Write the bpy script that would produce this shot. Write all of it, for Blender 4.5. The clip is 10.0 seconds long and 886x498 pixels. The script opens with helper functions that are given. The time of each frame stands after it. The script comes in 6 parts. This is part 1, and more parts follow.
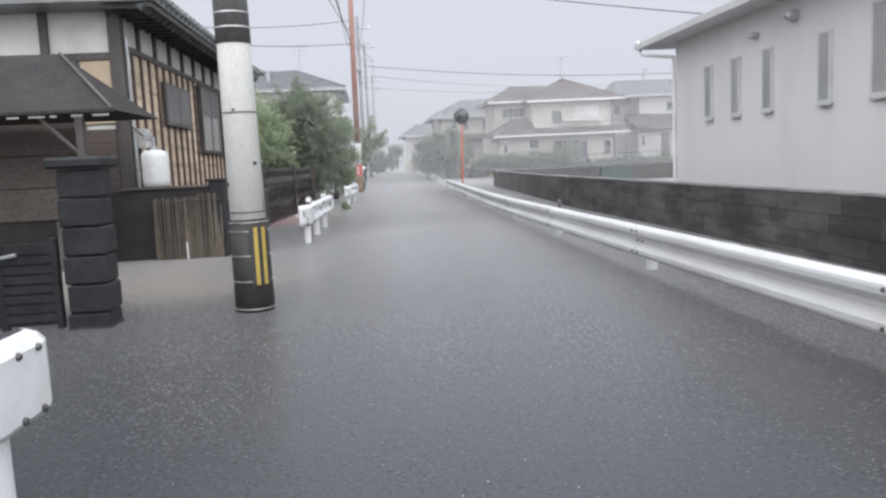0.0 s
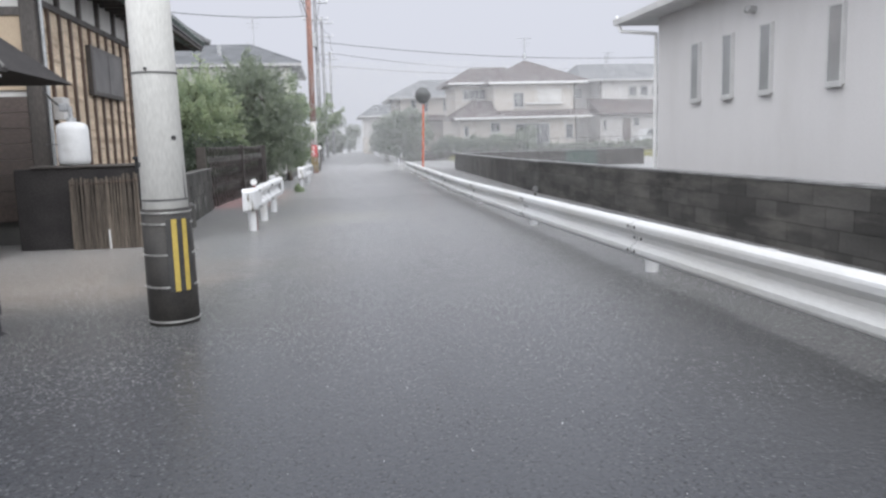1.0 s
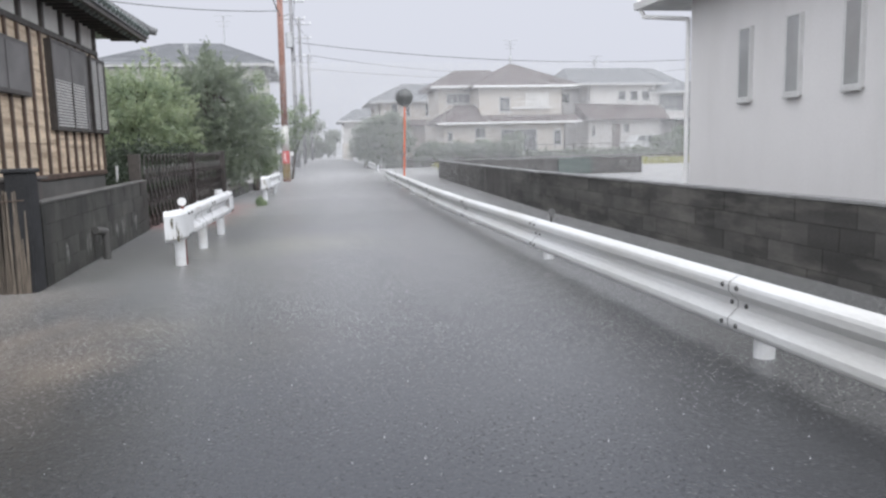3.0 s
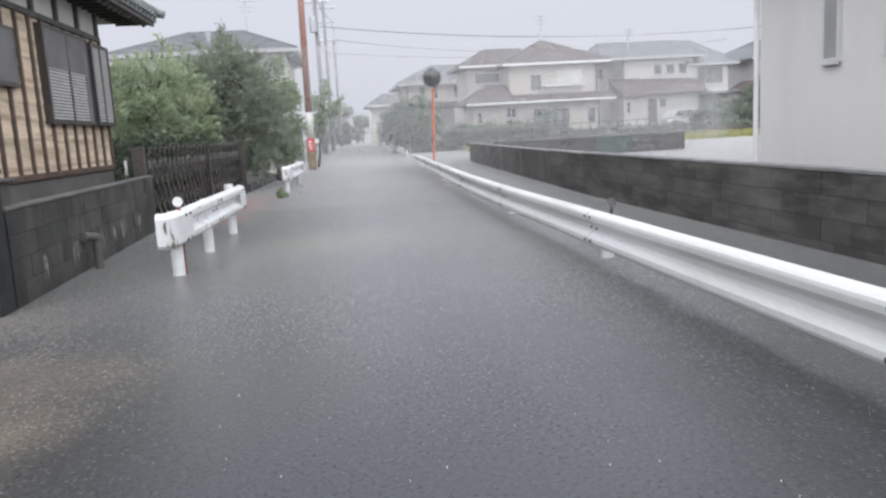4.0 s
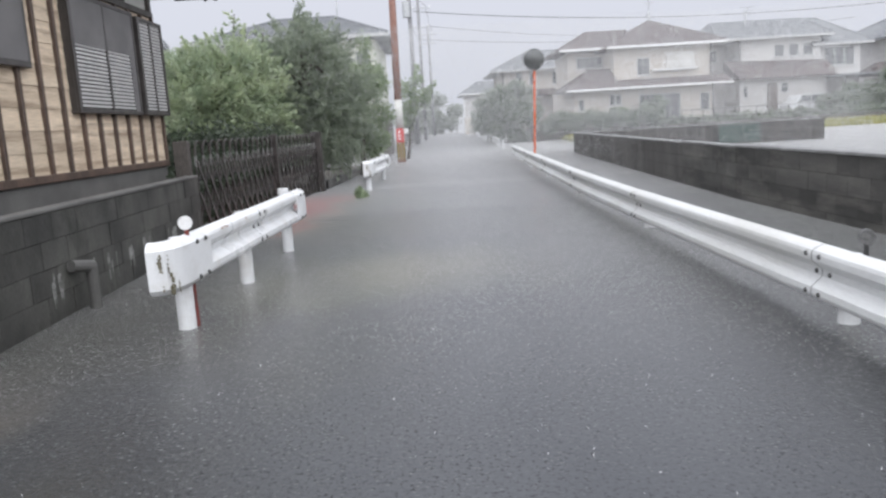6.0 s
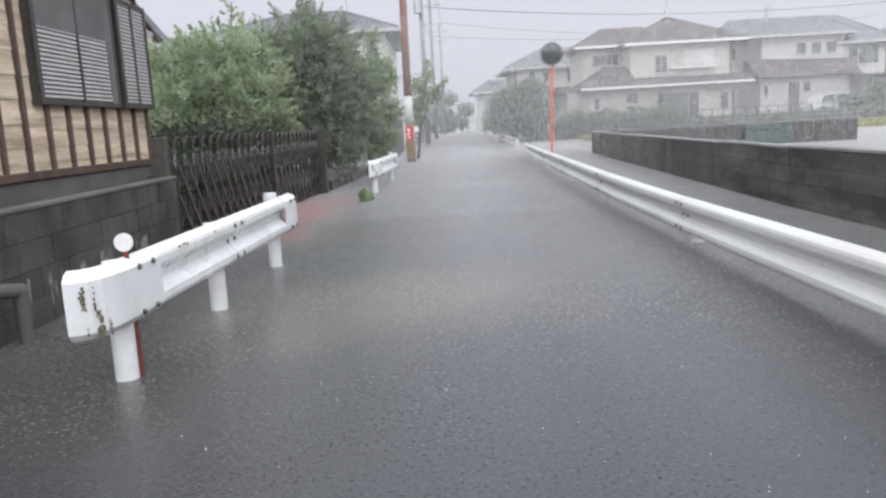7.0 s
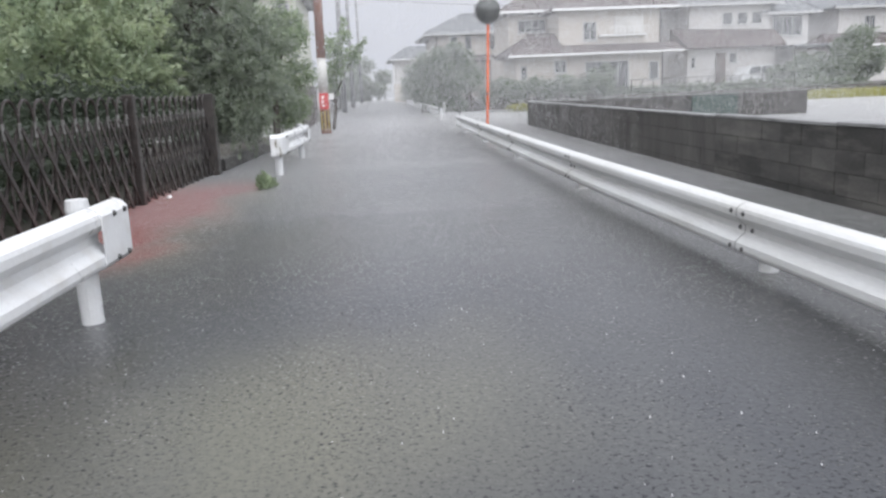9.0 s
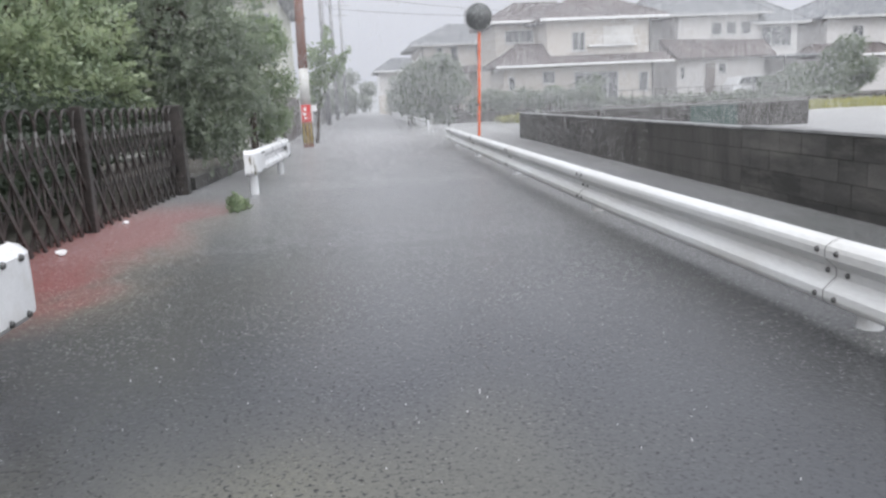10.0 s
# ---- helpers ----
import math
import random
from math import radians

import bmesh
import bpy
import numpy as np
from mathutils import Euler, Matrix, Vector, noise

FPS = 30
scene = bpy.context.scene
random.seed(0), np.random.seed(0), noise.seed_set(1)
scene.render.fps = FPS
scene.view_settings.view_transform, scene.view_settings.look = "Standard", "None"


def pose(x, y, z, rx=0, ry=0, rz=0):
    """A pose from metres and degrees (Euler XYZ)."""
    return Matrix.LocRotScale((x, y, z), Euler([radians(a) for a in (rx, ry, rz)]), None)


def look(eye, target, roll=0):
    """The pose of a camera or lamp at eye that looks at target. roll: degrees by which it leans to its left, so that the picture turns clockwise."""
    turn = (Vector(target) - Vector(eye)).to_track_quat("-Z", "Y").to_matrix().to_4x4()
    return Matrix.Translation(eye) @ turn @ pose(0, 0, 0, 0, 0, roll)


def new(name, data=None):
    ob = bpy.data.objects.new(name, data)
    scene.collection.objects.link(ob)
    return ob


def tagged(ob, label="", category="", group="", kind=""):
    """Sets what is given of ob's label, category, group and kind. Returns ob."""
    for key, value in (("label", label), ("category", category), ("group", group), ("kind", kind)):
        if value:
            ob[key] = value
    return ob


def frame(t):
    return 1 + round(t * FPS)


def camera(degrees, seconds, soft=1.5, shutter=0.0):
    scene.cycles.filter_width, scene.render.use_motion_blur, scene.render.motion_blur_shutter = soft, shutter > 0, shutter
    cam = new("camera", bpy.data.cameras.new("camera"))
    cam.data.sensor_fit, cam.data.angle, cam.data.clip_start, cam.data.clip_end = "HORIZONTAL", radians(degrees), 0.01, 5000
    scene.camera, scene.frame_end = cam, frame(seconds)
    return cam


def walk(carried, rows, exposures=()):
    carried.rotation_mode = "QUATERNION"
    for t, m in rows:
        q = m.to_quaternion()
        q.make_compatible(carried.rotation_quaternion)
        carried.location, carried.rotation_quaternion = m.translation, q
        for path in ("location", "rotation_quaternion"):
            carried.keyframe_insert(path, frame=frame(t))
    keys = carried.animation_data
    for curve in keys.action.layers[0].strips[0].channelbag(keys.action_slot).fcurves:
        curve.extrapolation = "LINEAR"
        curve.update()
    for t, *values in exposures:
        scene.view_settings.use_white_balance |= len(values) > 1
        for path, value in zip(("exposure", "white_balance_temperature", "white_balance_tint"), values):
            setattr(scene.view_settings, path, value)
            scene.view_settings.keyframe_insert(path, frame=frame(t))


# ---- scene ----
# camera
cam = camera(60.4, 10.0, soft=2.5)
PATH = [
    (0, (-0.184, -0.174, 1.212), (-0.012, 1.806, 0.983), -2.7),
    (0.5, (-0.179, 0.439, 1.203), (0.019, 2.413, 0.949), -3.1),
    (1, (-0.144, 1.072, 1.195), (0.138, 3.032, 0.916), -1.6),
    (1.5, (-0.077, 1.69, 1.204), (0.233, 3.647, 0.926), 0.1),
    (2, (0.023, 2.327, 1.219), (0.389, 4.274, 0.949), 0.0),
    (2.5, (0.109, 2.954, 1.225), (0.467, 4.905, 0.968), -0.6),
    (4, (0.323, 4.86, 1.222), (0.568, 6.82, 0.915), -3.2),
    (4.5, (0.411, 5.436, 1.209), (0.565, 7.404, 0.884), -4.1),
    (5, (0.373, 6.169, 1.229), (0.413, 8.141, 0.899), -5.1),
    (6.5, (0.431, 7.919, 1.206), (0.426, 9.893, 0.888), -3.1),
    (7, (0.393, 8.545, 1.188), (0.371, 10.519, 0.866), -3.2),
    (7.5, (0.372, 9.195, 1.194), (0.397, 11.167, 0.865), -3.6),
    (8, (0.372, 9.864, 1.189), (0.404, 11.837, 0.864), -4.1),
    (8.5, (0.403, 10.375, 1.169), (0.521, 12.335, 0.79), -3.0),
    (9, (0.3, 11.251, 1.15), (0.489, 13.199, 0.74), -2.5),
    (9.5, (0.284, 11.785, 1.156), (0.444, 13.74, 0.766), -3.3),
    (10, (0.316, 12.331, 1.131), (0.544, 14.28, 0.749), -2.7),
]
walk(cam, [(t, look(*p)) for t, *p in PATH], exposures=((0.0, 0.13, 6350, 10), (10.0, 0.16, 6350, 10)))

# ---- light: heavy overcast, rain ----
SUN_UP, SUN_TURN = 52.0, 173.0
world = bpy.data.worlds.new("overcast_sky")
scene.world = world
world.use_nodes = True
wn, wl = world.node_tree.nodes, world.node_tree.links
wn.clear()
sky = wn.new("ShaderNodeTexSky")
sky.sky_type = 'NISHITA'
sky.sun_disc = False
sky.sun_elevation = radians(SUN_UP)
sky.sun_rotation = radians(SUN_TURN)
sky.dust_density = 6.0
grey = wn.new("ShaderNodeHueSaturation")
grey.inputs["Saturation"].default_value = 0.12
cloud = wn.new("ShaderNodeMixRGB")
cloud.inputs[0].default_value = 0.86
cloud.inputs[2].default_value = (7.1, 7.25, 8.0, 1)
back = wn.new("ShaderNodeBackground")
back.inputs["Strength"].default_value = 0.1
wout = wn.new("ShaderNodeOutputWorld")
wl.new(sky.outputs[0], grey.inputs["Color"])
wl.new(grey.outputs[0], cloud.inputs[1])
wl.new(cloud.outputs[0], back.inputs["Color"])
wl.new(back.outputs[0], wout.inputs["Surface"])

sun_data = bpy.data.lights.new("sun", 'SUN')
sun_data.energy = 4.6
sun_data.angle = radians(140)
sun_data.color = (1.0, 0.995, 0.99)
sun = new("sun", sun_data)
_a, _e = radians(SUN_TURN), radians(SUN_UP)
sun.matrix_world = look((0, 0, 30), (-math.sin(_a) * math.cos(_e) * 10, -math.cos(_a) * math.cos(_e) * 10, 30 - math.sin(_e) * 10))


# ---- materials ----
def mat(name, c1, c2=None, rough=0.6, metal=0.0, scale=6.0, fine=60.0, bump=0.15, spot=None, spot_amount=0.5, spot_scale=2.0,
        stretch=(1, 1, 1), per_piece=0.0, coat=0.0, spec=0.5, grain=0.35):
    """Two-scale procedural surface: broad tone between c1 and c2, fine grain, optional stains and per-piece tone."""
    m = bpy.data.materials.new(name)
    m.use_nodes = True
    n, l = m.node_tree.nodes, m.node_tree.links
    p = n["Principled BSDF"]
    c2 = c2 or tuple(v * 0.75 for v in c1)
    co = n.new("ShaderNodeNewGeometry")
    mp = n.new("ShaderNodeMapping")
    mp.inputs["Scale"].default_value = stretch
    l.new(co.outputs["Position"], mp.inputs["Vector"])
    a = n.new("ShaderNodeTexNoise")
    a.inputs["Scale"].default_value = scale
    a.inputs["Detail"].default_value = 4
    b = n.new("ShaderNodeTexNoise")
    b.inputs["Scale"].default_value = fine
    b.inputs["Detail"].default_value = 3
    for t in (a, b):
        l.new(mp.outputs[0], t.inputs["Vector"])
    ramp = n.new("ShaderNodeMapRange")
    ramp.inputs[1].default_value, ramp.inputs[2].default_value = 0.35, 0.65
    l.new(a.outputs["Fac"], ramp.inputs[0])
    mix = n.new("ShaderNodeMixRGB")
    mix.inputs[1].default_value, mix.inputs[2].default_value = (*c1, 1), (*c2, 1)
    l.new(ramp.outputs[0], mix.inputs[0])
    col = mix.outputs[0]
    gr = n.new("ShaderNodeMapRange")
    gr.inputs[1].default_value, gr.inputs[2].default_value = 0.3, 0.7
    gr.inputs[3].default_value, gr.inputs[4].default_value = 1 - grain, 1 + grain
    l.new(b.outputs["Fac"], gr.inputs[0])
    mul = n.new("ShaderNodeVectorMath")
    mul.operation = 'SCALE'
    l.new(col, mul.inputs[0])
    l.new(gr.outputs[0], mul.inputs["Scale"])
    col = mul.outputs[0]
    if per_piece:
        oi = n.new("ShaderNodeObjectInfo")
        pr = n.new("ShaderNodeMapRange")
        pr.inputs[3].default_value, pr.inputs[4].default_value = 1 - per_piece, 1 + per_piece
        l.new(oi.outputs["Random"], pr.inputs[0])
        m2 = n.new("ShaderNodeVectorMath")
        m2.operation = 'SCALE'
        l.new(col, m2.inputs[0])
        l.new(pr.outputs[0], m2.inputs["Scale"])
        col = m2.outputs[0]
    if spot:
        s = n.new("ShaderNodeTexNoise")
        s.inputs["Scale"].default_value = spot_scale
        s.inputs["Detail"].default_value = 6
        s.inputs["Roughness"].default_value = 0.65
        l.new(mp.outputs[0], s.inputs["Vector"])
        sr = n.new("ShaderNodeMapRange")
        sr.inputs[1].default_value, sr.inputs[2].default_value = 0.48, 0.68
        sr.inputs[4].default_value = spot_amount
        l.new(s.outputs["Fac"], sr.inputs[0])
        m3 = n.new("ShaderNodeMixRGB")
        m3.inputs[2].default_value = (*spot, 1)
        l.new(sr.outputs[0], m3.inputs[0])
        l.new(col, m3.inputs[1])
        col = m3.outputs[0]
    l.new(col, p.inputs["Base Color"])
    rr = n.new("ShaderNodeMapRange")
    rr.inputs[3].default_value, rr.inputs[4].default_value = max(rough - 0.12, 0.03), min(rough + 0.12, 1)
    l.new(a.outputs["Fac"], rr.inputs[0])
    l.new(rr.outputs[0], p.inputs["Roughness"])
    p.inputs["Metallic"].default_value = metal
    p.inputs["Coat Weight"].default_value = coat
    p.inputs["Coat Roughness"].default_value = 0.2
    p.inputs["Specular IOR Level"].default_value = spec
    if bump:
        bp = n.new("ShaderNodeBump")
        bp.inputs["Strength"].default_value = bump
        bp.inputs["Distance"].default_value = 0.01
        l.new(b.outputs["Fac"], bp.inputs["Height"])
        l.new(bp.outputs[0], p.inputs["Normal"])
    return m


def leaf_mat(name, c1, c2, shine=0.5, wet=0.6):
    m = bpy.data.materials.new(name)
    m.use_nodes = True
    n, l = m.node_tree.nodes, m.node_tree.links
    p = n["Principled BSDF"]
    g = n.new("ShaderNodeNewGeometry")
    co = n.new("ShaderNodeTexCoord")
    ns = n.new("ShaderNodeTexNoise")
    ns.inputs["Scale"].default_value = 2.4
    l.new(co.outputs["Object"], ns.inputs["Vector"])
    add = n.new("ShaderNodeMath")
    add.operation = 'MULTIPLY_ADD'
    add.inputs[1].default_value = 0.3
    l.new(g.outputs["Random Per Island"], add.inputs[0])
    sub = n.new("ShaderNodeMapRange")
    sub.inputs[1].default_value, sub.inputs[2].default_value = 0.35, 0.65
    sub.inputs[3].default_value, sub.inputs[4].default_value = 0.0, 0.7
    l.new(ns.outputs["Fac"], sub.inputs[0])
    l.new(sub.outputs[0], add.inputs[2])
    mix = n.new("ShaderNodeMixRGB")
    mix.inputs[1].default_value, mix.inputs[2].default_value = (*c1, 1), (*c2, 1)
    l.new(add.outputs[0], mix.inputs[0])
    l.new(mix.outputs[0], p.inputs["Base Color"])
    p.inputs["Roughness"].default_value = shine
    p.inputs["Coat Weight"].default_value = wet
    p.inputs["Coat Roughness"].default_value = 0.45
    tr = n.new("ShaderNodeBsdfTranslucent")
    l.new(mix.outputs[0], tr.inputs["Color"])
    ms = n.new("ShaderNodeMixShader")
    ms.inputs[0].default_value = 0.5
    l.new(p.outputs[0], ms.inputs[1])
    l.new(tr.outputs[0], ms.inputs[2])
    l.new(ms.outputs[0], n["Material Output"].inputs["Surface"])
    return m


def water_mat():
    m = bpy.data.materials.new("muddy_flood_water")
    m.use_nodes = True
    n, l = m.node_tree.nodes, m.node_tree.links
    p = n["Principled BSDF"]
    co = n.new("ShaderNodeTexCoord")

    def tex(scale, detail, stretch, rough=0.55):
        mp = n.new("ShaderNodeMapping")
        mp.inputs["Scale"].default_value = stretch
        l.new(co.outputs["Object"], mp.inputs["Vector"])
        t = n.new("ShaderNodeTexNoise")
        t.inputs["Scale"].default_value = scale
        t.inputs["Detail"].default_value = detail
        t.inputs["Roughness"].default_value = rough
        l.new(mp.outputs[0], t.inputs["Vector"])
        return t.outputs["Fac"]

    def span(v, a, b, c, d):
        r = n.new("ShaderNodeMapRange")
        r.interpolation_type = 'SMOOTHSTEP'
        for i, x in enumerate((a, b, c, d)):
            r.inputs[i + 1].default_value = x
        l.new(v, r.inputs[0])
        return r.outputs[0]

    def blend(f, a, b):
        x = n.new("ShaderNodeMixRGB")
        l.new(f, x.inputs[0])
        for i, v in ((1, a), (2, b)):
            if isinstance(v, tuple):
                x.inputs[i].default_value = (*v, 1)
            else:
                l.new(v, x.inputs[i])
        return x.outputs[0]

    def math_node(op, a, b):
        x = n.new("ShaderNodeMath")
        x.operation = op
        for i, v in enumerate((a, b)):
            if isinstance(v, (int, float)):
                x.inputs[i].default_value = v
            else:
                l.new(v, x.inputs[i])
        return x.outputs[0]

    # brown murk on the house side of the road, darkened for the wall's reflection
    xyz = n.new("ShaderNodeSeparateXYZ")
    l.new(co.outputs["Object"], xyz.inputs[0])
    # silt tone cut at the near left to paint in the dark house's reflection
    house_reflect = span(math_node('ADD', xyz.outputs["X"], math_node('MULTIPLY', xyz.outputs["Y"], 0.25)), -0.9, 1.6, 0.05, 1)
    silt = math_node('MULTIPLY', span(tex(0.22, 4, (1, 0.35, 1)), 0.42, 0.66, 0, 1), house_reflect)
    col = blend(silt, (0.045, 0.048, 0.055), (0.077, 0.080, 0.085))
    wob = span(tex(0.5, 3, (1, 0.5, 1)), 0.3, 0.7, -0.7, 0.7)
    edge = math_node('ADD', xyz.outputs["X"], wob)
    murk_reflect = math_node('MULTIPLY', span(edge, -1.9, 0.7, 1, 0), span(tex(0.35, 4, (1, 0.6, 1)), 0.36, 0.6, 0.35, 0.85))
    near = math_node('MULTIPLY', span(xyz.outputs["Y"], 5.0, 7.5, 0, 1), span(xyz.outputs["Y"], 19.0, 23.0, 1, 0))
    col = blend(math_node('MULTIPLY', murk_reflect, near), col, (0.046, 0.044, 0.032))
    # a patch of olive silt drifting out into the road
    far = n.new("ShaderNodeVectorMath")
    far.operation = 'LENGTH'
    spot = n.new("ShaderNodeCombineXYZ")
    l.new(math_node('MULTIPLY', math_node('ADD', xyz.outputs["X"], 0.1), 0.85), spot.inputs[0])
    l.new(math_node('MULTIPLY', math_node('ADD', xyz.outputs["Y"], -13.9), 0.8), spot.inputs[1])
    l.new(spot.outputs[0], far.inputs[0])
    drift = span(math_node('ADD', far.outputs["Value"], math_node('MULTIPLY', wob, 0.5)), 0.1, 1.35, 0.75, 0)
    col = blend(drift, col, (0.17, 0.165, 0.125))
    # pale submerged gutter slab along the guardrail
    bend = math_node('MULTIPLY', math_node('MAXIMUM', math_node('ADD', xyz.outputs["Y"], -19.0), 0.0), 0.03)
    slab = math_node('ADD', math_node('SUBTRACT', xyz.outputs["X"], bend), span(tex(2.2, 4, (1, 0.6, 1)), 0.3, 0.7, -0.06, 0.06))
    # graded dark band on the road side paints in the wall's reflection
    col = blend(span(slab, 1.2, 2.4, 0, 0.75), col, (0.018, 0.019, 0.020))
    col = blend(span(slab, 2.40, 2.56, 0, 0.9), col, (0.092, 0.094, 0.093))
    # brown silt from the driveway and red paving showing through the shallows by the gate
    drive = math_node('MULTIPLY', span(edge, -2.3, -1.1, 0.85, 0), math_node('MULTIPLY', span(xyz.outputs["Y"], 6.6, 8.2, 0, 1), span(xyz.outputs["Y"], 9.6, 11.8, 1, 0)))
    col = blend(drive, col, (0.25, 0.205, 0.16))
    kerb = math_node('ADD', math_node('MULTIPLY', xyz.outputs["Y"], -0.065), 3.43)
    across = math_node('ADD', math_node('ADD', xyz.outputs["X"], kerb), span(tex(1.6, 5, (1, 0.6, 1)), 0.3, 0.7, -0.2, 0.2))
    reach = math_node('MULTIPLY', span(xyz.outputs["Y"], 16.2, 17.2, 0, 1), span(xyz.outputs["Y"], 20.8, 22.8, 1, 0))
    col = blend(math_node('MULTIPLY', span(across, 0.7, 1.5, 0.75, 0), reach), col, (0.21, 0.165, 0.125))
    col = blend(math_node('MULTIPLY', span(across, 0.5, 1.05, 0.95, 0), reach), col, (0.27, 0.045, 0.038))
    fine = tex(40, 3, (1, 0.85, 1), 0.65)
    patch = span(tex(1.1, 3, (1, 0.6, 1)), 0.35, 0.65, 0.5, 0.88)
    dot = math_node('MULTIPLY', span(tex(56, 2.5, (0.9, 1.0, 1), 0.65), 0.35, 0.46, 1, 0), patch)
    speck = math_node('SUBTRACT', span(fine, 0.25, 0.65, 0.72, 1.0), dot)
    col = blend(speck, (0.020, 0.021, 0.024), col)
    calm = math_node('SUBTRACT', 1.0, math_node('MULTIPLY', dot, 0.9))
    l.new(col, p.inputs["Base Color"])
    p.inputs["Roughness"].default_value = 0.25
    l.new(math_node('MULTIPLY', calm, 1.0), p.inputs["Sheen Weight"])
    l.new(math_node('MULTIPLY', calm, 0.75), p.inputs["Specular IOR Level"])
    p.inputs["Sheen Roughness"].default_value = 0.22
    p.inputs["IOR"].default_value = 1.46
    vor = n.new("ShaderNodeTexVoronoi")
    vor.inputs["Scale"].default_value = 30
    l.new(co.outputs["Object"], vor.inputs["Vector"])
    pit = math_node('MULTIPLY', span(vor.outputs["Distance"], 0.05, 0.34, -0.32, 0), patch)
    crown = math_node('MULTIPLY', span(math_node('ABSOLUTE', math_node('ADD', vor.outputs["Distance"], -0.4), 0), 0.0, 0.12, 0.1, 0), patch)
    h = math_node('ADD', math_node('ADD', pit, crown), math_node('ADD', math_node('MULTIPLY', fine, 0.45), math_node('MULTIPLY', tex(5, 3, (1, 0.7, 1)), 0.2)))
    bp = n.new("ShaderNodeBump")
    bp.inputs["Strength"].default_value = 0.42
    bp.inputs["Distance"].default_value = 0.016
    l.new(h, bp.inputs["Height"])
    l.new(bp.outputs[0], p.inputs["Normal"])
    return m


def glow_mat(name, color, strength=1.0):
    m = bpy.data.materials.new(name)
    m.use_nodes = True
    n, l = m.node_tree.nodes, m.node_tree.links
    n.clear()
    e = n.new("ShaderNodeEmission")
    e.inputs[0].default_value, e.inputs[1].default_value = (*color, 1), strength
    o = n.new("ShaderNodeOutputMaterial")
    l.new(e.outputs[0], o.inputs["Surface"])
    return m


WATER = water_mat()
WHITE_RAIL = mat("white_painted_steel", (0.75, 0.76, 0.775), (0.67, 0.68, 0.695), 0.3, 0, 3, 90, 0.04, (0.45, 0.42, 0.37), 0.35, 5, grain=0.04)
RAIL_OLD = mat("weathered_white_steel", (0.66, 0.67, 0.68), (0.56, 0.56, 0.55), 0.35, 0, 2.5, 80, 0.05, (0.30, 0.27, 0.22), 0.25, 3, (1, 0.2, 1), grain=0.05)
CHIP = mat("flaked_paint_moss", (0.12, 0.11, 0.07), (0.22, 0.2, 0.14), 0.9, 0, 30, 120, 0.3)
BOLT = mat("dull_bolt_steel", (0.16, 0.16, 0.16), (0.09, 0.09, 0.09), 0.5, 0.6, 40, 200, 0.1)
CONCRETE_POLE = mat("pole_concrete", (0.57, 0.57, 0.55), (0.49, 0.49, 0.47), 0.6, 0, 2.5, 80, 0.1, (0.33, 0.31, 0.28), 0.4, 3, (1, 1, 0.25), grain=0.1)
BLACK_WRAP = mat("black_rubber_wrap", (0.018, 0.017, 0.016), (0.034, 0.031, 0.028), 0.6, 0, 5, 70, 0.15)
GREY_WRAP = mat("dark_grey_wrap", (0.12, 0.12, 0.12), (0.08, 0.08, 0.08), 0.5, 0, 5, 70, 0.1)
BAND = mat("steel_band", (0.55, 0.55, 0.54), (0.4, 0.4, 0.38), 0.35, 0.7, 20, 120, 0.05)
YELLOW = mat("yellow_reflective", (0.50, 0.375, 0.085), (0.41, 0.31, 0.075), 0.45, 0, 8, 90, 0.05, grain=0.1)
BLACK = mat("black_reflective", (0.03, 0.03, 0.03), (0.05, 0.05, 0.05), 0.5, 0, 8, 90, 0.05)
BOARD = mat("bare_cedar_board", (0.66, 0.55, 0.42), (0.53, 0.43, 0.32), 0.7, 0, 2.0, 30, 0.25, (0.17, 0.11, 0.07), 0.7, 2.6, (1, 0.25, 4), 0.14, grain=0.16)
BATTEN = mat("dark_brown_batten", (0.11, 0.072, 0.054), (0.07, 0.05, 0.04), 0.6, 0, 4, 50, 0.2, stretch=(1, 1, 0.2))
DARK_WOOD = mat("dark_stained_timber", (0.075, 0.066, 0.060), (0.047, 0.042, 0.039), 0.55, 0, 4, 50, 0.2, stretch=(1, 1, 0.3))
BROWN_BOARD = mat("brown_siding_board", (0.10, 0.077, 0.068), (0.07, 0.056, 0.05), 0.6, 0, 1.3, 40, 0.1, (0.035, 0.03, 0.027), 0.5, 1.2, stretch=(0.5, 1, 1), per_piece=0.12)
PLASTER = mat("white_plaster", (0.66, 0.65, 0.63), (0.58, 0.57, 0.55), 0.85, 0, 2, 50, 0.15, (0.4, 0.39, 0.37), 0.4, 1.5, grain=0.06)
BEIGE = mat("beige_panel", (0.46, 0.37, 0.27), (0.39, 0.31, 0.23), 0.8, 0, 2, 50, 0.1, grain=0.08)
PEACH = mat("peach_plaster", (0.62, 0.45, 0.33), (0.55, 0.40, 0.30), 0.85, 0, 1.5, 60, 0.1, grain=0.06)
TILE = mat("grey_roof_tile", (0.16, 0.165, 0.17), (0.11, 0.115, 0.118), 0.35, 0, 3, 50, 0.15, per_piece=0.2)
TILE_EDGE = mat("green_grey_eave_tile", (0.13, 0.16, 0.155), (0.09, 0.11, 0.105), 0.35, 0, 3, 50, 0.15, per_piece=0.2)
CANOPY = mat("dark_canopy_sheet", (0.034, 0.032, 0.033), (0.05, 0.047, 0.047), 0.85, 0, 3, 60, 0.1, spec=0.2)
SCREEN = mat("grey_insect_screen", (0.155, 0.15, 0.15), (0.12, 0.117, 0.118), 0.6, 0, 2, 200, 0.1)
